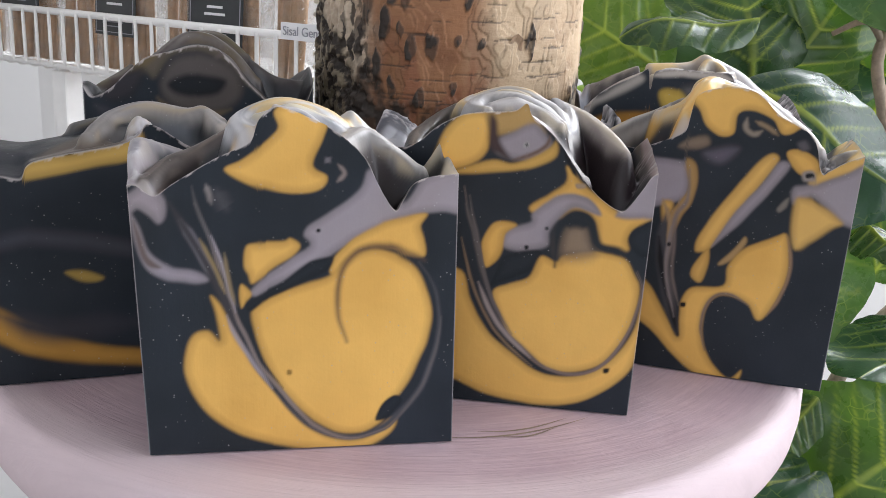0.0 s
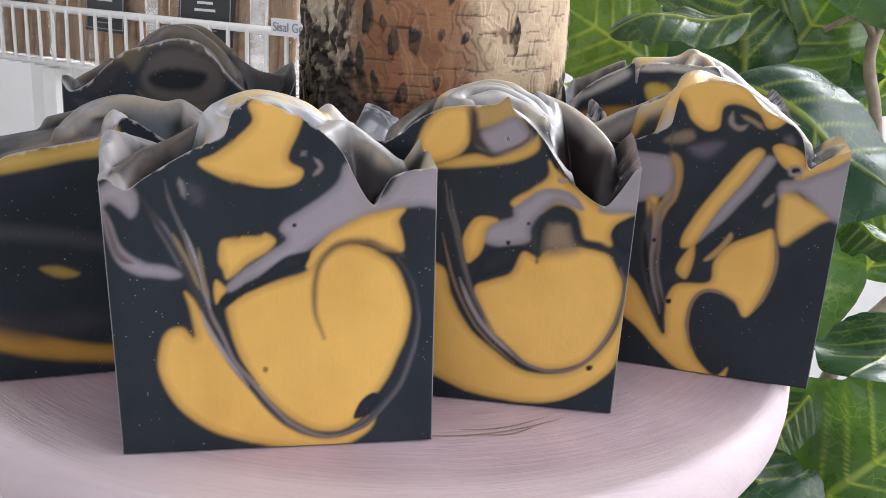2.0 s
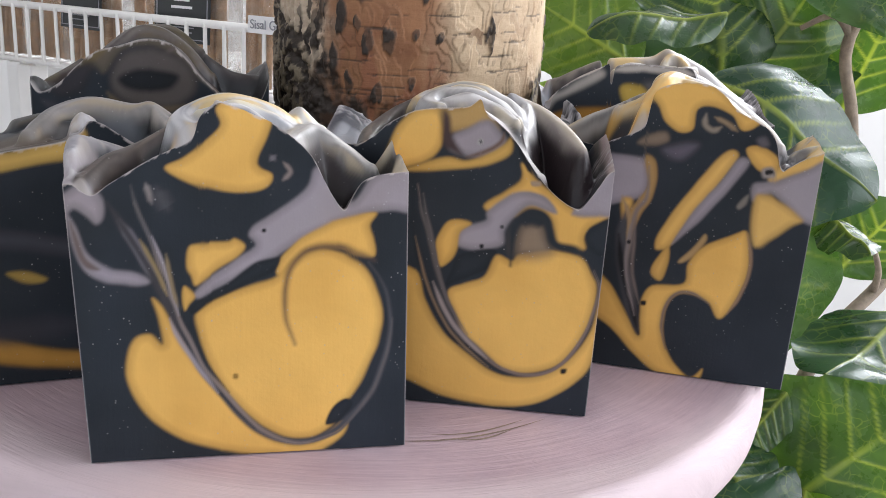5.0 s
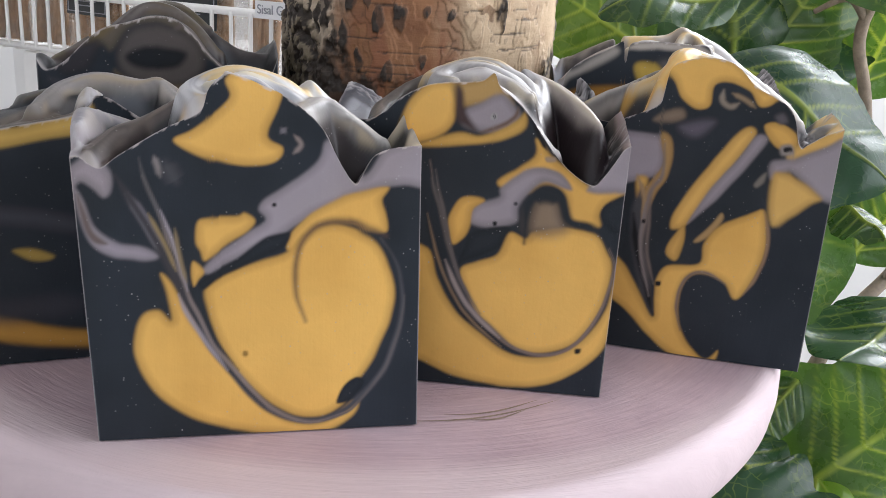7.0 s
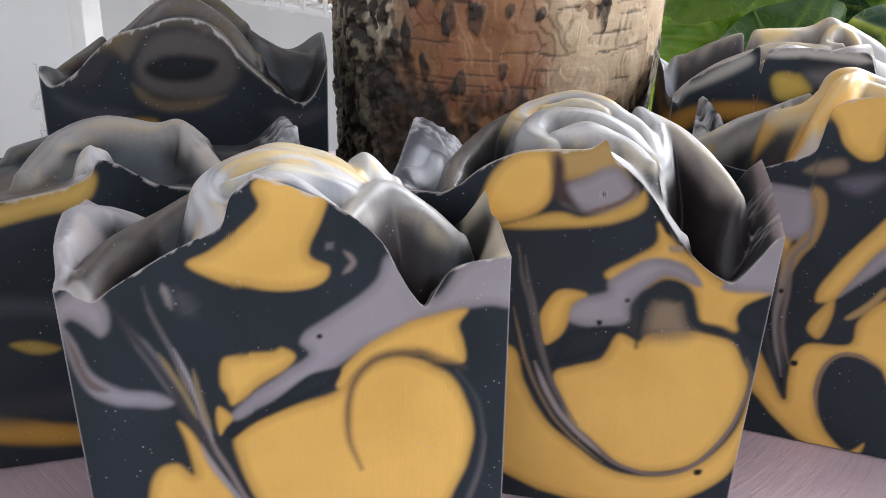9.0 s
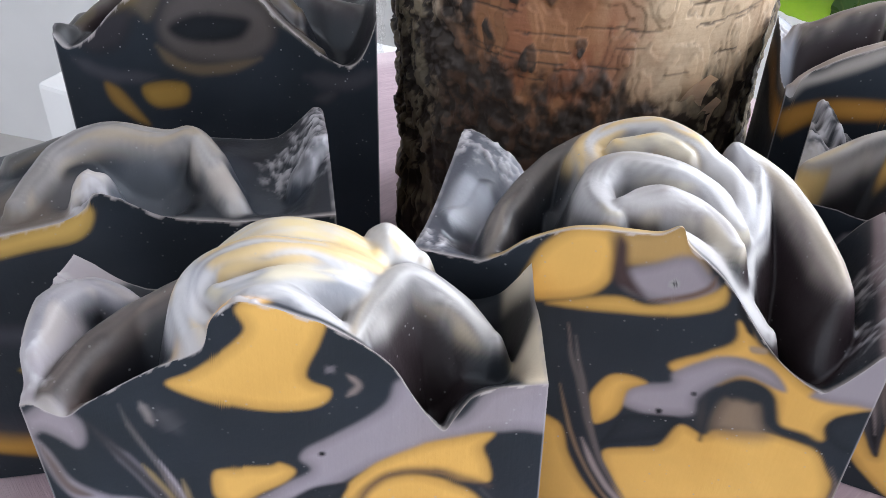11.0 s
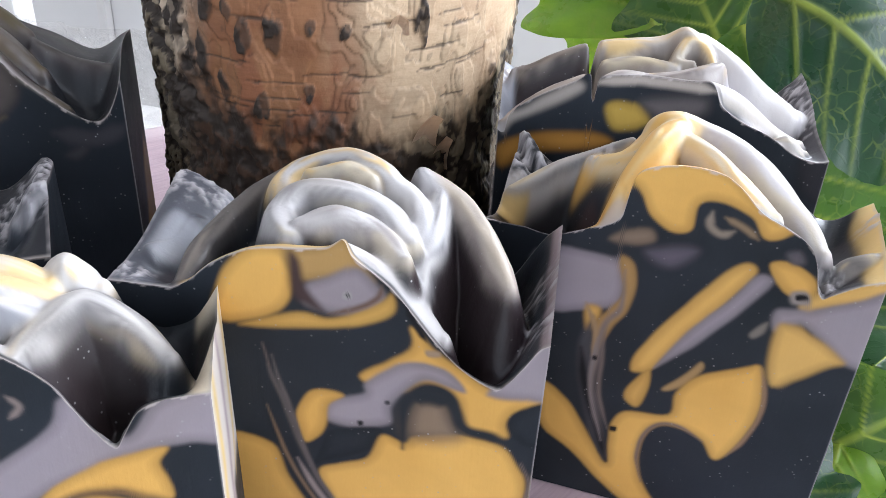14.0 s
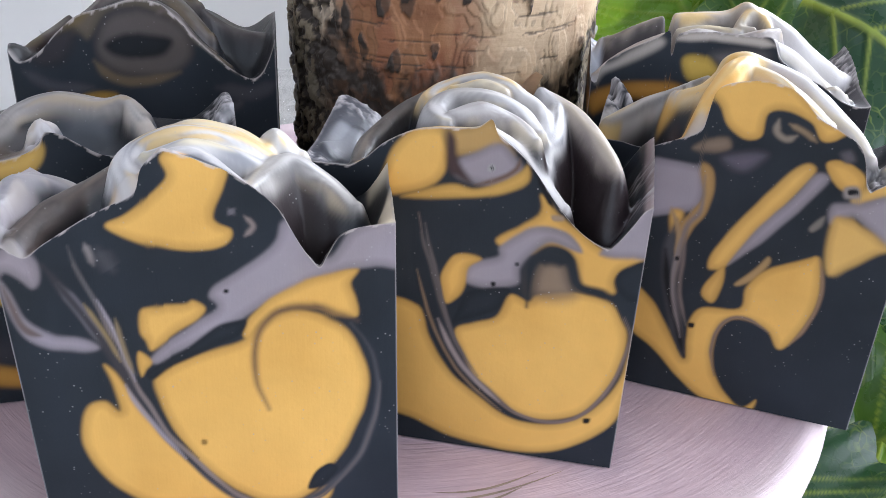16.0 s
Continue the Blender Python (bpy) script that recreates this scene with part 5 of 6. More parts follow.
# mostly black bar beside the heart bar
soap_bar(
    (-0.1370, 0.2105), 26.0, 0.0, 92.0, (0, 0),
    [[(-0.7, 59.6), (4.9, 60.8), (7.8, 62.0), (12.8, 61.2), (14.4, 64.7), (18.1, 66.6), (29.8, 69.0), (39.7, 70.9), (44.3, 73.5), (46.4, 76.4), (49.8, 75.9), (54.4, 72.8), (59.8, 69.8), (72.0, 67.5)],
     [(0, 66), (10, 68), (20, 70), (32, 74), (42, 76), (48, 73), (56, 71), (62, 72), (68, 74), (72, 71), (80, 69), (86, 70), (92, 73)],
     [(0, 67), (20, 71), (32, 74), (44, 77), (52, 78), (62, 77), (68, 74), (76, 70), (84, 70), (90, 75), (92, 75)],
     [(0, 67), (20, 69), (36, 73), (50, 75), (62, 72), (72, 70), (82, 70), (90, 75), (92, 74)]],
    [
        fill([(-3.3, 28.8), (5.0, 24.0), (12.0, 19.1), (22.3, 13.9), (33.1, 9.9), (50.9, 5.9), (50.8, 1.6), (26.5, 5.2), (12.8, 8.3), (4.2, 13.1), (-4.1, 18.7)], (0.45, 0.24, 0.05), 0.8),
        fill([(22.9, 34.0), (28.0, 34.3), (32.9, 31.9), (31.9, 30.6), (27.9, 30.5), (25.2, 31.8)], (0.42, 0.28, 0.07), 0.5),
        fill([(12.7, 63.8), (16.6, 66.8), (26.9, 68.2), (37.4, 70.9), (45.1, 74.1), (45.3, 69.9), (41.4, 66.0), (29.6, 63.9), (16.3, 61.2), (13.7, 61.2)], (0.55, 0.36, 0.10), 0.5),
        stroke([(0.5, 40.2), (7.8, 43.2), (15.2, 44.5), (27.0, 43.0), (41.5, 39.6), (51.8, 36.0)], (0.055, 0.055, 0.07), 2.0, 1.6),
        stroke([(4.8, 21.4), (16.4, 16.2), (27.1, 16.2), (41.4, 16.9)], (0.04, 0.04, 0.05), 3.0, 2.5),
    ],
    [fill([(18, -1), (44, -1), (42, 10), (30, 14), (18, 9)], (0.132, 0.111, 0.096), 2.0), fill([(46, 2), (64, 3), (64, 14), (52, 18), (46, 10)], (0.012, 0.013, 0.017), 1.5), fill([(70, -1), (94, -1), (94, 34), (70, 34)], (0.018, 0.020, 0.027), 1.5)],
    [([(24, 20), (36, 24), (46, 26)], 4, 3, (0.120, 0.114, 0.108))],
    "mostly black soap bar with a low yellow streak", folds=[([(30, 6, 73.5), (33.5, 11, 76), (38, 18, 78.5), (47.5, 20.5, 80.5), (58.8, 18, 79), (64.4, 17.5, 79.5), (69.5, 12, 77)], 3.8, (0.34, 0.32, 0.31), (0.14, 0.135, 0.14), (0.36, 0.30, 0.22)), ([(66, 15, 79), (69, 9, 76), (72, 3.5, 71.5), (73, 1.4, 67)], 3.2, (0.40, 0.39, 0.39), (0.14, 0.14, 0.15), (0.46, 0.42, 0.39)),
            ([(42.6, 3.2, 75), (44.5, 5.5, 78), (47.5, 7, 76.5)], 2.8, (0.60, 0.58, 0.56), (0.34, 0.33, 0.34), (0.5, 0.44, 0.36)), ([(41, 1.4, 71.5), (48.6, 1.4, 72.8), (55, 1.4, 70.5), (62, 1.4, 67)], 1.6, (0.50, 0.46, 0.42), (0.26, 0.22, 0.18), W),
            # bowl at (53, 8) is pale blue-grey: the sky's sheen put into its colour
            ([(85, 13, 71), (88, 14, 75.5), (90.5, 17, 77), (90.5, 23, 75.5)], 2.8, (0.05, 0.05, 0.06), (0.34, 0.34, 0.36), (0.03, 0.03, 0.035))], sink=2.0, hollows=[(53, 8, 9, 4, (0.11, 0.125, 0.15)), (79, 13, 9, 4, (0.040, 0.048, 0.062)), (40, 8, 4, 2, (0.12, 0.12, 0.13))], seed=13.0, crumbs=[(46, 2, 5), (89, 18, 6), (90, 26, 5), (82, 20, 4)], nu=190, nv=120)

# dark bar behind, beside the log
soap_bar(
    (-0.1427, 0.2870), 20.0, 0.0, 80.0, (0, 0),
    [[(-4.4, 80.5), (-1.5, 81.7), (1.7, 75.7), (5.1, 75.7), (10.0, 79.1), (15.1, 84.4), (21.7, 89.5), (29.0, 91.5), (36.8, 94.0), (44.3, 93.5), (49.3, 90.0), (55.8, 82.2), (65.1, 73.4), (73.2, 69.6), (78.3, 76.7), (81.8, 90.3)],
     [(0, 76), (6, 77), (12, 79), (22, 88), (34, 96), (44, 96), (54, 89), (64, 81), (72, 77), (80, 86)],
     [(0, 75), (8, 77), (20, 86), (34, 95), (44, 96), (56, 89), (66, 82), (74, 79), (80, 86)],
     [(0, 72), (8, 74), (22, 83), (36, 91), (46, 91), (58, 86), (70, 80), (80, 84)]],
    [
        fill([(7.5, 77.2), (15.2, 85.1), (27.6, 96.0), (37.0, 101.4), (46.0, 100.0), (51.6, 91.5), (58.9, 80.2), (54.2, 81.8), (48.3, 88.3), (39.2, 91.8), (30.2, 89.5), (23.9, 82.0), (20.3, 83.6), (12.0, 77.2)], (0.10, 0.085, 0.066), 0.8),
        stroke([(5.9, 76.3), (12.5, 80.7), (17.6, 86.7), (25.7, 92.2), (30.6, 93.0)], (0.20, 0.18, 0.16), 0.5, 0.5), stroke([(47.3, 92.3), (51.4, 88.3), (57.3, 80.5), (66.7, 72.6), (74.1, 69.9)], (0.18, 0.17, 0.16), 0.5, 0.4), stroke([(48.5, 92.7), (45.3, 89.9), (42.7, 86.4), (46.9, 86.1), (50.2, 89.3)], (0.11, 0.09, 0.085), 0.8, 0.5),
        stroke([(12.3, 79.6), (20.7, 87.5), (28.9, 94.5)], (0.13, 0.10, 0.05), 1.2, 1.0), fill([(31.3, 88.3), (39.2, 90.7), (46.7, 88.0), (43.4, 85.1), (35.6, 84.8)], (0.085, 0.08, 0.095), 1.2),
        fill([(25.3, 80.3), (29.8, 88.3), (39.2, 91.4), (49.8, 88.3), (54.9, 80.2), (50.5, 72.7), (37.6, 70.7), (28.5, 73.8)], (0.085, 0.075, 0.072), 1.0),
        fill([(28.3, 80.6), (34.0, 83.5), (41.7, 83.8), (48.7, 82.2), (46.0, 77.8), (38.0, 76.2), (31.1, 77.4)], (0.016, 0.018, 0.022), 1.0),
        stroke([(24.8, 75.5), (29.7, 70.5), (39.1, 69.0), (50.4, 71.9)], (0.11, 0.085, 0.055), 1.5, 0.8),
        fill([(10.1, 65.7), (13.4, 64.0), (17.3, 57.4), (19.5, 53.1), (15.4, 54.9), (11.2, 60.0)], (0.25, 0.15, 0.04), 0.6), fill([(20.0, 64.8), (30.1, 65.5), (30.0, 59.8), (23.2, 58.2), (19.6, 60.7)], (0.28, 0.17, 0.04), 0.6),
        fill([(63.2, 60.3), (67.8, 62.7), (69.2, 61.1), (66.1, 58.6)], (0.06, 0.06, 0.07), 0.8), fill([(6.3, 78.9), (12.8, 83.6), (20.4, 85.1), (16.4, 75.6), (8.6, 74.0)], (0.035, 0.033, 0.038), 1.5),
        stroke([(3.9, 72.4), (12.4, 67.4), (23.2, 67.2)], (0.05, 0.05, 0.06), 1.5, 1.0), stroke([(61.5, 66.6), (71.4, 64.7), (79.9, 68.1)], (0.05, 0.05, 0.06), 2.2, 1.2),
    ],
    [fill([(22, -1), (50, -1), (52, 10), (24, 10)], (0.060, 0.057, 0.057), 3), fill([(36, 8), (56, 10), (52, 20), (34, 20)], (0.072, 0.069, 0.072), 3)],
    [],
    "dark charcoal soap bar with dim swirls, beside the birch log", folds=[([(0.5, 2, 74), (4, 7, 78), (9, 14, 81), (15, 20, 85)], 2.6, (0.15, 0.135, 0.12), (0.05, 0.034, 0.036), (0.12, 0.10, 0.06)), ([(9, 1.6, 75), (15, 2, 83), (22.5, 2, 88), (30, 2, 92)], 2.0, (0.20, 0.18, 0.16), (0.06, 0.04, 0.042), (0.14, 0.11, 0.06)),
            ([(43.5, 2, 94), (50, 1.8, 90.5), (57, 1.6, 81.5), (66, 1.6, 73.8)], 1.8, (0.20, 0.19, 0.18), (0.07, 0.048, 0.048), (0.12, 0.10, 0.06)), ([(22, 8, 89), (32, 10, 97), (42, 10, 98), (52, 8, 92), (60, 6, 83)], 3.6, (0.17, 0.155, 0.14), (0.06, 0.044, 0.045), (0.14, 0.11, 0.06)),
            ([(22, 17, 88), (34, 18, 97), (46, 17, 98), (56, 14, 91)], 3.6, (0.18, 0.16, 0.14), (0.06, 0.05, 0.05), (0.13, 0.11, 0.06)), ([(-1, 2, 80), (2, 4, 80), (5, 9, 76)], 2.6, (0.045, 0.045, 0.048), (0.10, 0.10, 0.10), (0.03, 0.03, 0.03)), ([(58, 12, 89), (67, 13, 83), (76, 10, 82)], 2.4, (0.11, 0.105, 0.105), (0.04, 0.03, 0.033), (0.10, 0.09, 0.08))], sink=2.0, hollows=[(12, 10, 5, 3, (0.016, 0.018, 0.023)), (66, 4, 8, 3, (0.016, 0.018, 0.023))], seed=17.0, side_paint=[fill([(-2, 20), (10, 24), (20, 45), (26, 52), (34, 40), (34, 15), (10, 12)], (0.40, 0.24, 0.05), 2.0)], nu=190, nv=120, top_base=(0.03, 0.03, 0.034))

# cracked bar behind, by the plant
soap_bar(
    (0.0320, 0.3120), 3.0, 0.0, 81.0, (0, 0),
    [[(-2.0, 84.9), (-0.1, 79.4), (1.8, 78.7), (3.0, 83.8), (8.9, 88.5), (16.9, 92.7), (20.0, 94.8), (21.3, 94.6), (22.0, 89.0), (22.7, 89.0), (23.4, 94.2), (27.7, 95.4), (35.9, 95.7), (44.2, 95.2), (49.7, 95.1), (52.9, 89.5), (58.3, 85.9), (66.0, 82.5), (72.5, 78.4), (78.4, 76.9), (83.6, 78.5)],
     [(0, 78), (4, 72), (10, 71), (20, 73), (24, 80), (32, 84), (42, 88), (52, 90), (60, 86), (68, 78), (76, 75), (81, 79)],
     [(0, 82), (4, 81), (10, 85), (18, 89), (24, 91), (34, 92), (44, 94), (54, 94), (62, 89), (70, 81), (76, 79), (81, 84)],
     [(0, 83), (5, 81), (14, 82), (24, 85), (36, 89), (46, 94), (54, 94), (64, 87), (72, 80), (78, 82), (81, 86)]],
    [
        fill([(-0.6, 73.0), (2.7, 76.4), (12.6, 79.7), (24.0, 80.3), (28.6, 77.9), (21.7, 75.4), (8.8, 73.3), (1.8, 68.3)], (0.40, 0.20, 0.04), 0.8),
        fill([(25.8, 86.9), (28.6, 89.0), (34.4, 87.6), (37.0, 84.1), (33.9, 81.5), (28.2, 81.3)], (0.48, 0.33, 0.07), 0.7),
        fill([(34.1, 89.1), (42.1, 91.3), (49.0, 91.1), (48.5, 86.6), (39.0, 85.0)], (0.13, 0.12, 0.125), 1.5),
        fill([(-1.1, 89.2), (3.5, 84.3), (10.3, 88.6), (18.2, 93.4), (19.9, 90.9), (10.7, 84.9), (3.8, 81.2), (1.1, 78.4)], (0.40, 0.37, 0.34), 0.8),
        stroke([(22.4, 93.3), (30.6, 94.4), (44.4, 94.1), (50.7, 93.4)], (0.42, 0.38, 0.34), 1.2, 0.7),
        fill([(74.5, 78.9), (84.4, 78.2), (84.7, 68.7), (81.3, 65.1), (75.3, 69.4)], (0.03, 0.03, 0.036), 1.0),
    ],
    [fill([(-2, -1), (5, -1), (5, 34), (-2, 34)], (0.40, 0.43, 0.50), 0.8), fill([(6, 1), (22, 1), (22, 5), (6, 5)], (0.16, 0.14, 0.13), 1.0), fill([(5, 5), (22, 5), (22, 35), (5, 35)], (0.035, 0.026, 0.028), 1.0),
     fill([(24, 4), (56, 2), (64, 12), (70, 22), (58, 34), (26, 34)], (0.20, 0.18, 0.17), 2.0), fill([(57, 3), (74, 6), (76, 34), (58, 36)], (0.50, 0.49, 0.53), 2.0), fill([(77, -1), (84, -1), (84, 34), (77, 34)], (0.06, 0.06, 0.07), 1.0)],
    [],
    "cracked grey, black and yellow swirled soap bar near the leaves", folds=[([(1, 1.4, 81), (5, 2, 85.5), (12, 2, 90.5), (19.8, 1.8, 94.3)], 2.3, (0.40, 0.36, 0.33), (0.14, 0.12, 0.12), (0.50, 0.46, 0.40)), ([(23.8, 1.8, 94), (28, 2, 96), (38, 2, 95), (51, 1.6, 94.5)], 2.3, (0.46, 0.42, 0.39), (0.22, 0.19, 0.19), (0.56, 0.52, 0.46)),
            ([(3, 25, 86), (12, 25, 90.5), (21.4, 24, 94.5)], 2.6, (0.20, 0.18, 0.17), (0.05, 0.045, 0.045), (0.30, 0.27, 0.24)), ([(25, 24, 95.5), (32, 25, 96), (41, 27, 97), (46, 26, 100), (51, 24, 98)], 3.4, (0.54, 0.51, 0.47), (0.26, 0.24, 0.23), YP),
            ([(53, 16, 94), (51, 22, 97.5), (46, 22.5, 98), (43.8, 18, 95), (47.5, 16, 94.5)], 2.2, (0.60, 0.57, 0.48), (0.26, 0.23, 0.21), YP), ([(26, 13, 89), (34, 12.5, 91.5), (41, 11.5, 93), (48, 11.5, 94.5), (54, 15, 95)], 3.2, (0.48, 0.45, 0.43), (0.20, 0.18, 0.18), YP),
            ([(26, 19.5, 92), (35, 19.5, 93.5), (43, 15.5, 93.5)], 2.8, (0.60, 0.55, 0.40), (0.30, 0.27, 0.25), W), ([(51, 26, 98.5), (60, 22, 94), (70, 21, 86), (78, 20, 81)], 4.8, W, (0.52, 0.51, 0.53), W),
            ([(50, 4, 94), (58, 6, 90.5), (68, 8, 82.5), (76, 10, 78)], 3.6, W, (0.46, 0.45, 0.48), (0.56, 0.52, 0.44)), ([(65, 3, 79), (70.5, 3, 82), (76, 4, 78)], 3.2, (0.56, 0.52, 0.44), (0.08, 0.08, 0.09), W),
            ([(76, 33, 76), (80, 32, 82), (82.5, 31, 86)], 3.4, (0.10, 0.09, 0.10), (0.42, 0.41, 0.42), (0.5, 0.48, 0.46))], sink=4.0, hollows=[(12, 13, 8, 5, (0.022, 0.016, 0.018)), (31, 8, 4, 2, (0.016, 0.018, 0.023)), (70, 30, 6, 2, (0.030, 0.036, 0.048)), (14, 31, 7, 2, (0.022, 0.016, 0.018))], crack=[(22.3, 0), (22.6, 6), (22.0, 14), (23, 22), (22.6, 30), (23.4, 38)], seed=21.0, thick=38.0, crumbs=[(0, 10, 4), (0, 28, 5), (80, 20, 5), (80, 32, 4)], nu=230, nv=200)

# ---- wire shelf with packets ----
SHELF = pose(-0.346, 0.787, 0.0133, 0, 0, -27.5)


def wire_shelf():
    sh = empty("wire_shelf", SHELF, "white coated wire shelf with an upright front lip", "wire shelf")
    def wire(name, pts, r, sides=8):
        v, f = tube(pts, r, sides)
        return mesh_object(name, v, f, WIRE, sh)
    wire("top_rail", [(-0.42, 0, 0.062), (0.36, 0, 0.062)], 0.0034)
    wire("bottom_rail", [(-0.42, 0, 0.010), (0.36, 0, 0.010)], 0.0026)
    for i in range(36):
        x = -0.4125 + i * 0.0216
        wire("upright_wire", [(x, -0.003, 0.062), (x, -0.003, 0.012), (x, 0.004, 0.006), (x, 0.30, 0.006)], 0.0018, 6)
    for y in (0.08, 0.16, 0.24):
        wire("cross_wire", [(-0.42, y, 0.002), (0.36, y, 0.002)], 0.0026)
    for x in (-0.135, 0.30):
        bm = bmesh.new()
        box(bm, (x - 0.011, 0.005, -0.90), (x + 0.011, 0.025, 0.004), 0.002)
        part("post", bm, WIRE, sh)


wire_shelf()


def packet(x, y, w, h, tint, tag, tilt):
    """A clear bag of tan sticks with a dark label."""
    m = SHELF @ pose(x, y, 0.0095, tilt, 0, random.uniform(-6, 6))
    pk = empty("packet", m, "clear bag of tan fibre sticks with a dark label", "packet", "packets on the wire shelf")
    n = max(4, int(w / 0.010))
    for i in range(n):
        px = -w / 2 + (i + 0.5) * w / n
        v, f = tube([(px, random.uniform(-0.006, 0.006), 0.001), (px + random.uniform(-0.004, 0.004), random.uniform(-0.006, 0.006), h * random.uniform(0.86, 0.97))], random.uniform(0.0040, 0.0056), 8)
        mesh_object("stick", v, f, tint, pk)
    bm = bmesh.new()
    box(bm, (-w / 2 - 0.006, -0.014, 0.0), (w / 2 + 0.006, 0.014, h), 0.006)
    for v in bm.verts:
        v.co += 0.0025 * Vector((noise.noise(v.co * 40), noise.noise(v.co * 40 + Vector((5, 0, 0))), 0))
    part("bag", bm, FILM, pk, "crinkled clear plastic bag", True)
    if tag:
        lz = tag
        bm = bmesh.new()
        box(bm, (-0.032, -0.0185, lz), (0.032, -0.0175, lz + 0.062), 0.0003)
        lab = part("label", bm, CARD, pk, "black card label with pale print")
        for k, (zz, ww) in enumerate(((0.034, 0.009), (0.028, 0.012), (0.012, 0.014), (0.008, 0.012))):
            bm = bmesh.new()
            box(bm, (-ww, -0.0192, lz + zz), (ww, -0.0186, lz + zz + (0.0022 if k < 2 else 0.0010)))
            part("print_bar", bm, INK if k < 2 else GREYINK, lab)
        for lo_, hi_ in (((-0.0295, 0.0025), (0.0295, 0.0033)), ((-0.0295, 0.0587), (0.0295, 0.0595)), ((-0.0295, 0.0033), (-0.0288, 0.0587)), ((0.0288, 0.0033), (0.0295, 0.0587))):
            part("border_line", box(bmesh.new(), (lo_[0], -0.0192, lz + lo_[1]), (hi_[0], -0.0186, lz + hi_[1])), GREYINK, lab)


for i, (x, w, tagz) in enumerate(((-0.40, 0.07, 0.05), (-0.315, 0.07, 0.0), (-0.205, 0.07, 0.050), (-0.128, 0.06, 0.0), (-0.050, 0.07, 0.034), (0.018, 0.044, 0.0), (0.083, 0.07, 0.033), (0.146, 0.040, 0.0))):
    packet(x, 0.028 + 0.01 * (i % 2), w, 0.15 + 0.01 * (i % 3), TANSTUFF, tagz, -3)


def woven_pack():
    """Cream woven pads with a white printed sign and a dark label."""
    pk = empty("woven_pads", SHELF @ pose(0.235, 0.035, 0.0095), "cream woven pads with a white printed sign", "woven pads")
    for i in range(7):
        for j in range(12):
            if j == 0:
                v, f = tube([(-0.045 + i * 0.0145, 0.0, 0.002), (-0.045 + i * 0.0145, 0.004 * math.sin(i), 0.15)], 0.0068, 8)
                mesh_object("cord", v, f, CREAM, pk)
    for j in range(14):
        v, f = tube([(-0.052, -0.006, 0.006 + j * 0.0105), (0.0, -0.0085, 0.006 + j * 0.0105), (0.05, -0.006, 0.006 + j * 0.0105)], 0.0020, 6)
        mesh_object("weft", v, f, CREAM, pk)
    bm = bmesh.new()
    box(bm, (-0.048, -0.050, 0.0505), (0.075, -0.0485, 0.0635), 0.0003)
    sign = part("sign", bm, PAPER, pk, "white paper sign reading Sisal Gentle")
    cu = bpy.data.curves.new("lettering", "FONT")
    cu.body, cu.size, cu.extrude = "Sisal Gentle", 0.0098, 0.0002
    tx = new("lettering_curve", cu)
    me = bpy.data.meshes.new_from_object(tx.evaluated_get(bpy.context.evaluated_depsgraph_get()))
    bpy.data.objects.remove(tx)
    me.materials.clear()
    me.materials.append(GREYINK)
    ob = new("lettering", me)
    ob.parent = sign
    ob.matrix_basis = pose(-0.0455, -0.0506, 0.0540, 90, 0, 0)
    bm = bmesh.new()
    box(bm, (0.0200, -0.0508, 0.0545), (0.070, -0.0502, 0.0600))
    part("print_bar", bm, GREYINK, sign)
    bm = bmesh.new()
    box(bm, (-0.030, -0.016, 0.0640), (0.06, -0.0145, 0.090), 0.0003)
    lab = part("label", bm, CARD, pk, "dark label with pale print")
    bm = bmesh.new()
    box(bm, (-0.024, -0.0168, 0.0700), (0.04, -0.0162, 0.0755))
    part("print_bar", bm, INK, lab)


woven_pack()


def hanging_bag():
    """A crinkled clear bag standing on the low ledge behind the dark bar."""
    n, verts, faces = 40, [], []
    for j in range(n):
        for i in range(n):
            u, v = i / (n - 1) - 0.5, j / (n - 1)
            k = 0.016 * noise.fractal((u * 6, v * 5, 3.0), 0.8, 2, 4) + 0.03 * math.cos(u * math.pi)
            verts.append((u * 0.24, -k, v * 0.125))
    for j in range(n - 1):
        for i in range(n - 1):
            faces.append((j * n + i, j * n + i + 1, (j + 1) * n + i + 1, (j + 1) * n + i))
    bag = empty("clear_bag", pose(-0.31, 0.70, -0.1595, 0, 0, -10), "crinkled clear plastic bag on a white box", "plastic bag")
    ob = mesh_object("film", verts, faces, FILM, bag)
    ob2 = empty("white_box", pose(-0.30, 0.72, -0.90, 0, 0, -10), "plain white display box standing on the floor", "display box")
    part("box_body", box(bmesh.new(), (-0.16, -0.10, 0), (0.26, 0.10, 0.74), 0.004), WALL, ob2)


hanging_bag()


def white_cabinet():
    """White panel unit seen under the shelf."""
    cab = empty("white_cabinet", SHELF @ pose(-0.16, 0.22, -0.9), "white panelled cabinet under the wire shelf", "cabinet")
    part("panel", box(bmesh.new(), (-0.5, 0.10, 0), (0.55, 0.13, 0.89), 0.002), WALL, cab)
    for x in (-0.30, 0.12):
        part("batten", box(bmesh.new(), (x, 0.088, 0), (x + 0.02, 0.099, 0.889), 0.002), WIRE, cab)


white_cabinet()

# ---- the plant ----
GREEN = np.array((0.034, 0.082, 0.031))
VEIN = np.array((0.28, 0.35, 0.07))


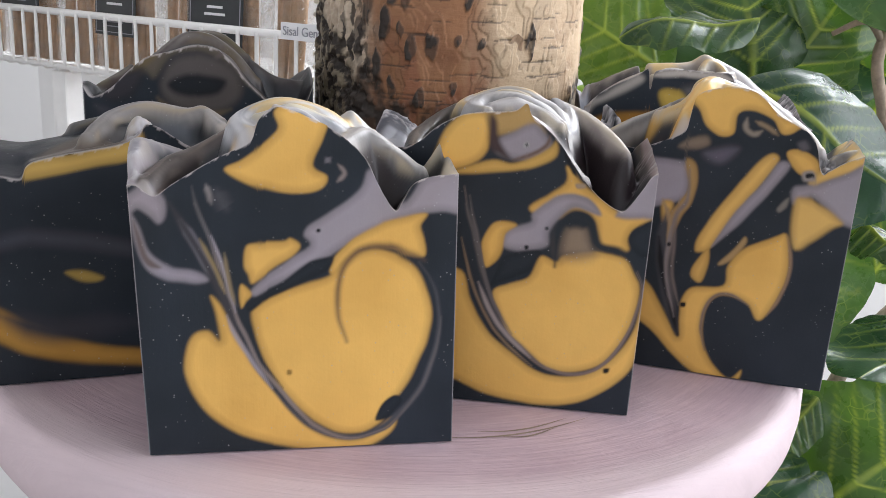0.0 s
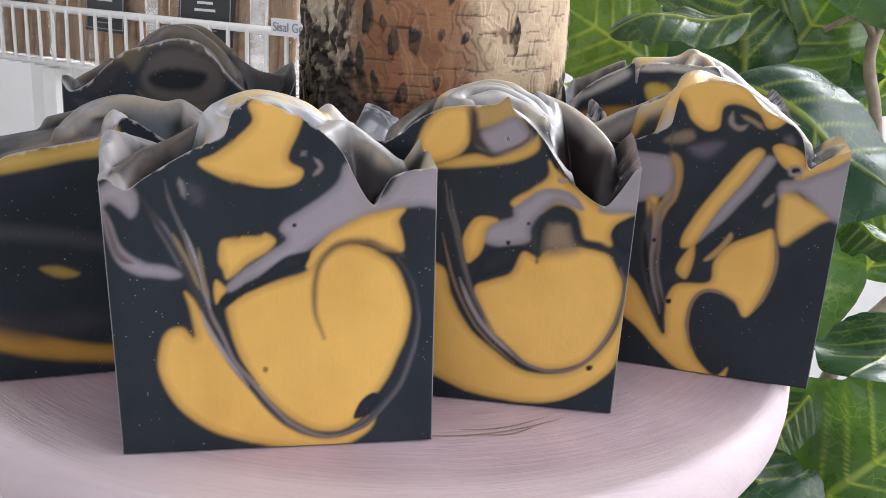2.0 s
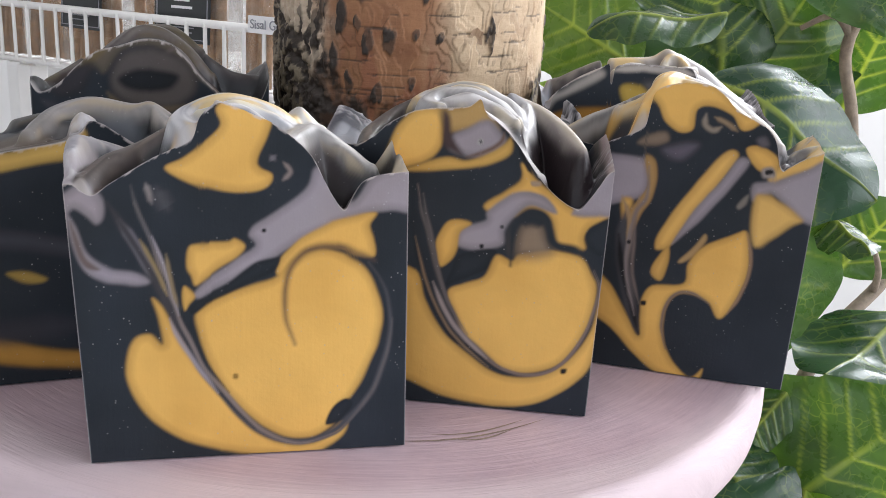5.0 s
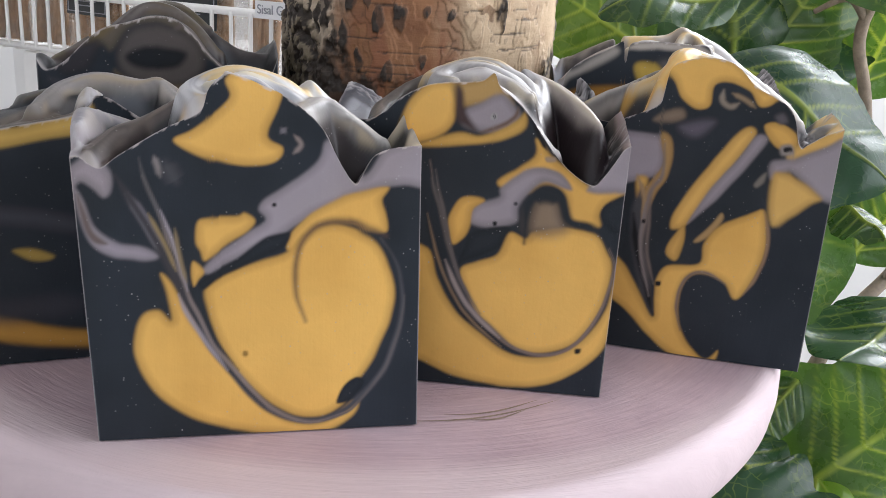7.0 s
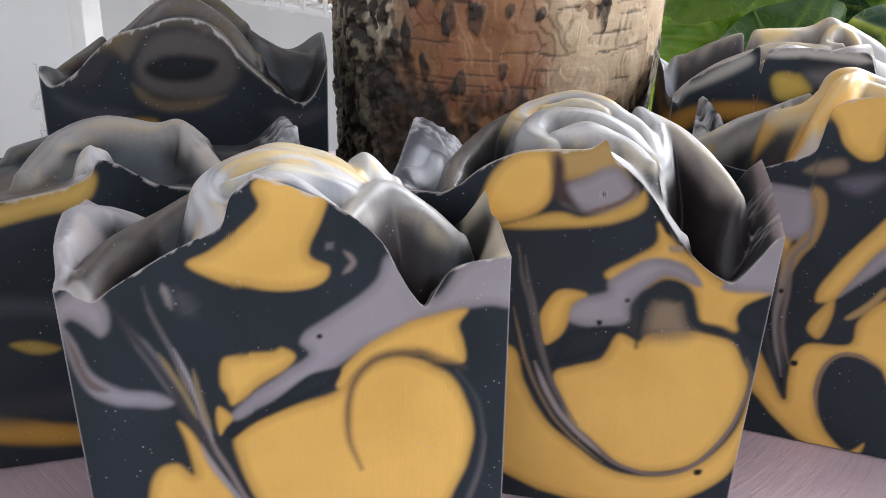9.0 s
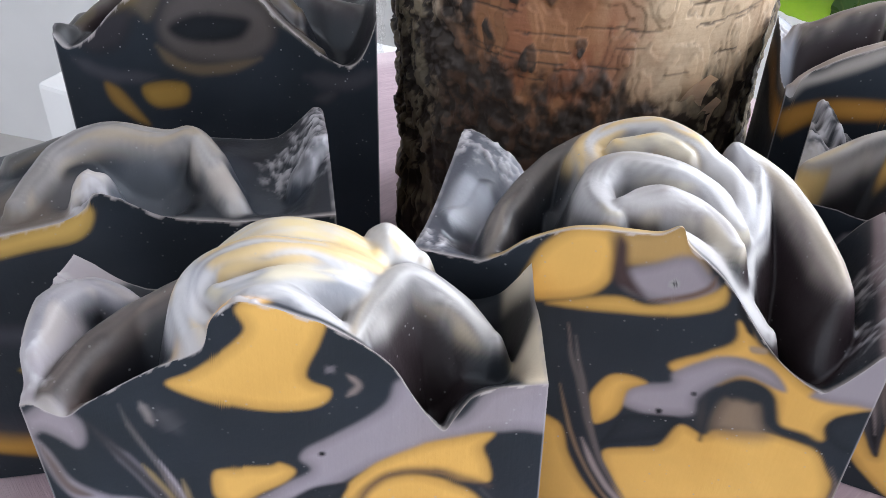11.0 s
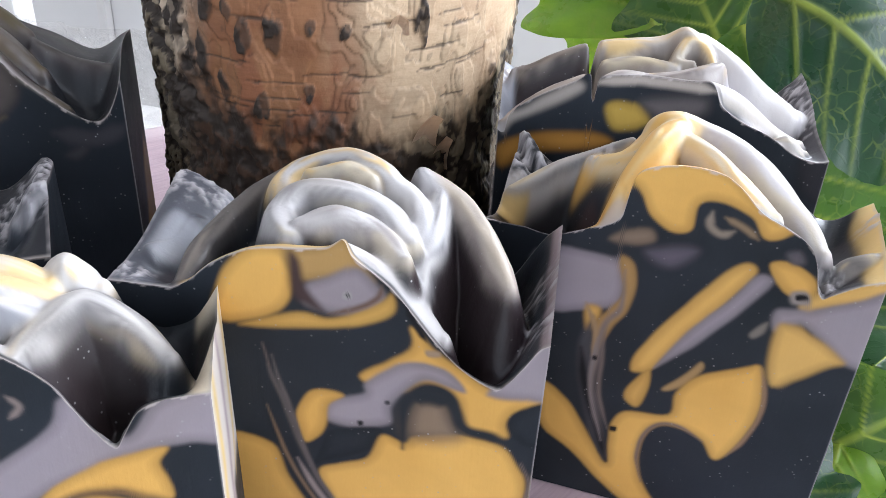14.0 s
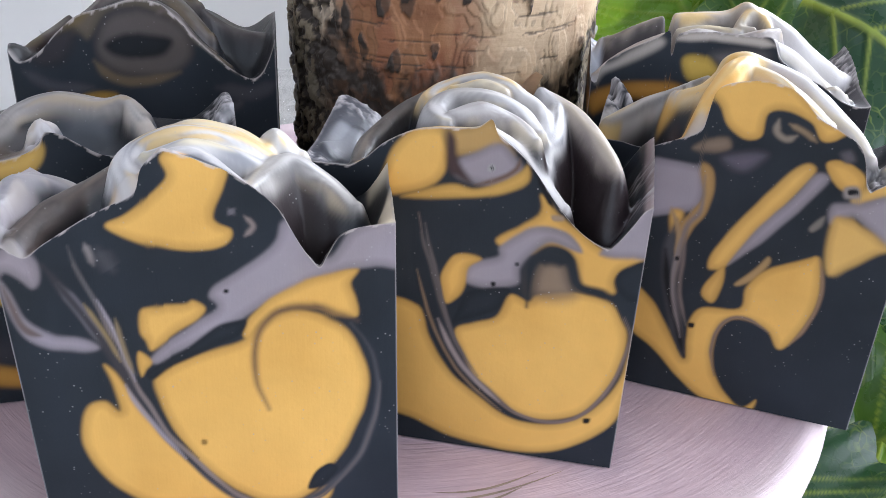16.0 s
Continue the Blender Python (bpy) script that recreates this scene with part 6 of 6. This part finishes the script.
def leaf_mesh(length, width, lobes, curl, tint, seed):
    """A broad lobed leaf: tip along +y, face up, with raised veins that fan out from the base and along the midrib."""
    nu_, nv_ = 56, 72
    g = GREEN * np.array(tint)
    verts, cols, faces = [], [], []
    ribs = [(0.13, 0.95), (0.30, 0.80), (0.47, 0.72), (0.64, 0.62)]
    for j in range(nv_):
        t = j / (nv_ - 1)
        half = width / 2 * 2.05 * (t + 0.002) ** 0.58 * (1 - t) ** 0.72 * 1.12
        half *= 1 + lobes * (0.30 * math.exp(-(((t - 0.26) / 0.09) ** 2)) - 0.24 * math.exp(-(((t - 0.50) / 0.09) ** 2)) + 0.10 * math.exp(-(((t - 0.70) / 0.08) ** 2)))
        half = max(half, 0.0004)
        for i in range(nu_):
            s = i / (nu_ - 1) * 2 - 1
            side = math.copysign(1, s)
            x = s * half * (1 + 0.07 * noise.noise((t * 7, side * 3, seed)) + 0.03 * noise.noise((t * 19, side * 5, seed)))
            y = length * (t + 0.07 * s * s * math.sin(math.pi * t) * (1 + lobes))
            d = abs(x)
            vein = math.exp(-((d / (0.0015 * (1.15 - t))) ** 2))
            wave = 0.0
            for r0, slope in ribs:
                off = y - r0 * length - slope * d - 4.0 * d * d * side * noise.noise((r0 * 9, side, seed))
                fade = max(0, 1 - d / (half + 0.001) * 0.85)
                vein = max(vein, 0.85 * fade * math.exp(-((off / 0.0010) ** 2)))
                wave += math.exp(-((off / (0.09 * length)) ** 2))
            z = curl * length * (-(t - 0.35) ** 2 - 0.55 * s * s * half / width) + 0.0014 * vein - 0.0030 * wave * abs(s) * (1.15 - abs(s))
            z += 0.012 * noise.noise((x * 22, y * 22, seed)) + 0.006 * side * s * s * noise.noise((t * 5, side * 2, seed + 5))
            verts.append((x, y, z))
            w = min(1, vein)
            cols.append(g * (1 - w) + VEIN * w)
    for j in range(nv_ - 1):
        for i in range(nu_ - 1):
            faces.append((j * nu_ + i, j * nu_ + i + 1, (j + 1) * nu_ + i + 1, (j + 1) * nu_ + i))
    return verts, faces, np.array(cols)


plant = empty("artificial_plant", pose(0.33, 0.62, -0.9), "leafy artificial fig plant with broad glossy green leaves", "plant")
PLANT_AT = Vector((0.33, 0.62, -0.9))


def add_leaf(base, tip, face, width, tint=(1, 1, 1), lobes=0.6, curl=0.5, seed=1.0):
    """A leaf from its base to its tip, with its upper side towards the direction face."""
    base, tip, face = Vector(base), Vector(tip), Vector(face)
    y = tip - base
    length = y.length
    y.normalize()
    x = y.cross(face).normalized()
    z = x.cross(y)
    v, f, c = leaf_mesh(length, width, lobes, curl, tint, seed)
    ob = mesh_object("leaf", v, f, LEAF, plant, "", True, c)
    ob.matrix_basis = Matrix.Translation(base - PLANT_AT) @ Matrix((x, y, z)).transposed().to_4x4()
    return ob


def stem(points, r0, r1):
    q = spline(points, False, 8)
    v, f = tube([Vector(p) - PLANT_AT for p in q], list(np.linspace(r0, r1, len(q))), 10)
    return mesh_object("stem", v, f, TWIG, plant, "brown woody stem")


add_leaf((0.095, 0.56, 0.075), (0.03, 0.57, 0.112), (-0.2, -0.9, 0.2), 0.075, (2.3, 1.75, 0.8), 0.1, 0.2, 1.0)
add_leaf((0.135, 0.52, 0.115), (0.058, 0.5, 0.106), (0, -0.5, 0.85), 0.045, (0.85, 0.85, 0.85), 0.3, 0.4, 2.0)
add_leaf((0.15, 0.58, 0.074), (0.139, 0.6, 0.14), (0, -0.9, 0.35), 0.125, (0.85, 0.85, 0.85), 1.0, 0.3, 3.0)
add_leaf((0.165, 0.6, 0.065), (0.2, 0.58, 0.13), (0.15, -0.9, 0.3), 0.085, (1.35, 1.25, 0.8), 0.6, 0.3, 4.0)
add_leaf((0.217, 0.63, 0.06), (0.206, 0.64, 0.125), (0, -0.9, 0.4), 0.09, (0.55, 0.7, 0.85), 0.6, 0.3, 5.0)
add_leaf((0.24, 0.62, 0.05), (0.256, 0.6, 0.125), (-0.3, -0.9, 0.2), 0.08, (1.35, 1.25, 0.8), 0.5, 0.3, 6.0)
add_leaf((0.12, 0.475, 0.082), (0.209, 0.44, 0.038), (0.05, -0.8, 0.6), 0.082, (0.42, 0.62, 0.85), 0.2, 0.5, 7.0)
# raised tint: the sunlight on this broad leaf is put into its colour
add_leaf((0.125, 0.52, 0.05), (0.188, 0.48, -0.075), (-0.1, -0.9, 0.4), 0.12, (1.5, 1.45, 0.8), 0.6, 0.3, 8.0)
add_leaf((0.208, 0.52, 0.002), (0.209, 0.45, 0.002), (0.04, -0.25, 0.97), 0.028, (0.85, 0.85, 0.85), 0.1, 0.3, 9.0)
add_leaf((0.235, 0.56, -0.045), (0.263, 0.55, 0.005), (-0.1, -0.9, 0.3), 0.06, (1.35, 1.25, 0.8), 0.4, 0.3, 10.0)
add_leaf((0.26, 0.5, -0.049), (0.188, 0.42, -0.05), (0.04, -0.25, 0.97), 0.075, (0.55, 0.7, 0.85), 0.2, 0.25, 11.0)
add_leaf((0.205, 0.5, -0.182), (0.275, 0.48, -0.09), (-0.1, -0.8, 0.6), 0.125, (1.35, 1.25, 0.8), 0.9, 0.3, 12.0)
add_leaf((0.13, 0.5, -0.145), (0.19, 0.46, -0.15), (0, -0.6, 0.8), 0.078, (0.55, 0.7, 0.85), 0.5, 0.5, 13.0)
add_leaf((0.15, 0.52, -0.12), (0.118, 0.47, -0.19), (-0.1, -0.7, 0.7), 0.09, (0.85, 0.85, 0.85), 0.5, 0.4, 14.0)
add_leaf((0.204, 0.52, -0.112), (0.176, 0.5, -0.142), (-0.3, -0.9, 0.3), 0.036, (1.35, 1.25, 0.8), 0.3, 0.3, 15.0)
# tint (4.2, 3.2, 0.8): light through the yellow-green leaves is put into colour
add_leaf((0.095, 0.57, 0.006), (0.053, 0.58, 0.056), (-0.2, -0.9, 0.3), 0.075, (4.2, 3.2, 0.8), 0.2, 0.3, 16.0)
add_leaf((0.134, 0.56, 0.005), (0.098, 0.57, 0.067), (0, -0.9, 0.4), 0.1, (1.35, 1.25, 0.8), 0.6, 0.3, 17.0)
add_leaf((0.219, 0.5, -0.159), (0.206, 0.47, -0.206), (-0.2, -0.7, 0.7), 0.06, (4.2, 3.2, 0.8), 0.4, 0.4, 18.0)
add_leaf((0.245, 0.52, -0.121), (0.217, 0.5, -0.158), (-0.2, -0.7, 0.7), 0.055, (1.35, 1.25, 0.8), 0.4, 0.4, 19.0)
add_leaf((0.097, 0.643, 0.104), (0.134, 0.637, 0.161), (0, -0.9, 0.4), 0.123, (0.85, 0.85, 0.85), 0.6, 0.3, 20.0)
add_leaf((0.183, 0.566, 0.128), (0.224, 0.572, 0.163), (0, -0.8, 0.6), 0.114, (0.85, 0.85, 0.85), 0.6, 0.3, 21.0)
add_leaf((0.142, 0.447, -0.157), (0.193, 0.414, -0.182), (0, -0.7, 0.7), 0.121, (0.55, 0.7, 0.85), 0.6, 0.3, 22.0)
add_leaf((0.089, 0.561, 0.034), (0.057, 0.613, 0.075), (0, -0.8, 0.5), 0.119, (4.2, 3.2, 0.8), 0.6, 0.3, 24.0)
add_leaf((0.154, 0.588, 0.035), (0.125, 0.644, 0.082), (0, -0.8, 0.5), 0.138, (0.55, 0.7, 0.85), 0.6, 0.3, 25.0)
add_leaf((0.19, 0.579, 0.047), (0.166, 0.635, 0.091), (0, -0.8, 0.5), 0.138, (0.55, 0.7, 0.85), 0.6, 0.3, 26.0)
stem([(0.234, 0.570, 0.150), (0.229, 0.570, 0.124), (0.221, 0.571, 0.104), (0.222, 0.575, 0.085), (0.232, 0.580, 0.059), (0.245, 0.582, 0.010), (0.270, 0.580, -0.040)], 0.0036, 0.0038)
stem([(0.221, 0.571, 0.102), (0.212, 0.568, 0.112), (0.203, 0.565, 0.113), (0.192, 0.575, 0.105)], 0.0028, 0.0016)
stem([(0.290, 0.590, -0.020), (0.268, 0.570, -0.051), (0.235, 0.550, -0.082), (0.211, 0.530, -0.119), (0.191, 0.520, -0.140), (0.170, 0.520, -0.190)], 0.0042, 0.0052)
stem([(0.262, 0.565, -0.056), (0.252, 0.540, -0.035), (0.238, 0.520, -0.015)], 0.0025, 0.0015)
# the pot, on the floor
bm = bmesh.new()
bmesh.ops.create_cone(bm, cap_ends=True, segments=40, radius1=0.10, radius2=0.13, depth=0.24)
bmesh.ops.translate(bm, verts=bm.verts, vec=(0, 0, 0.12))
part("pot", bm, WIRE, plant, "plain white round pot")
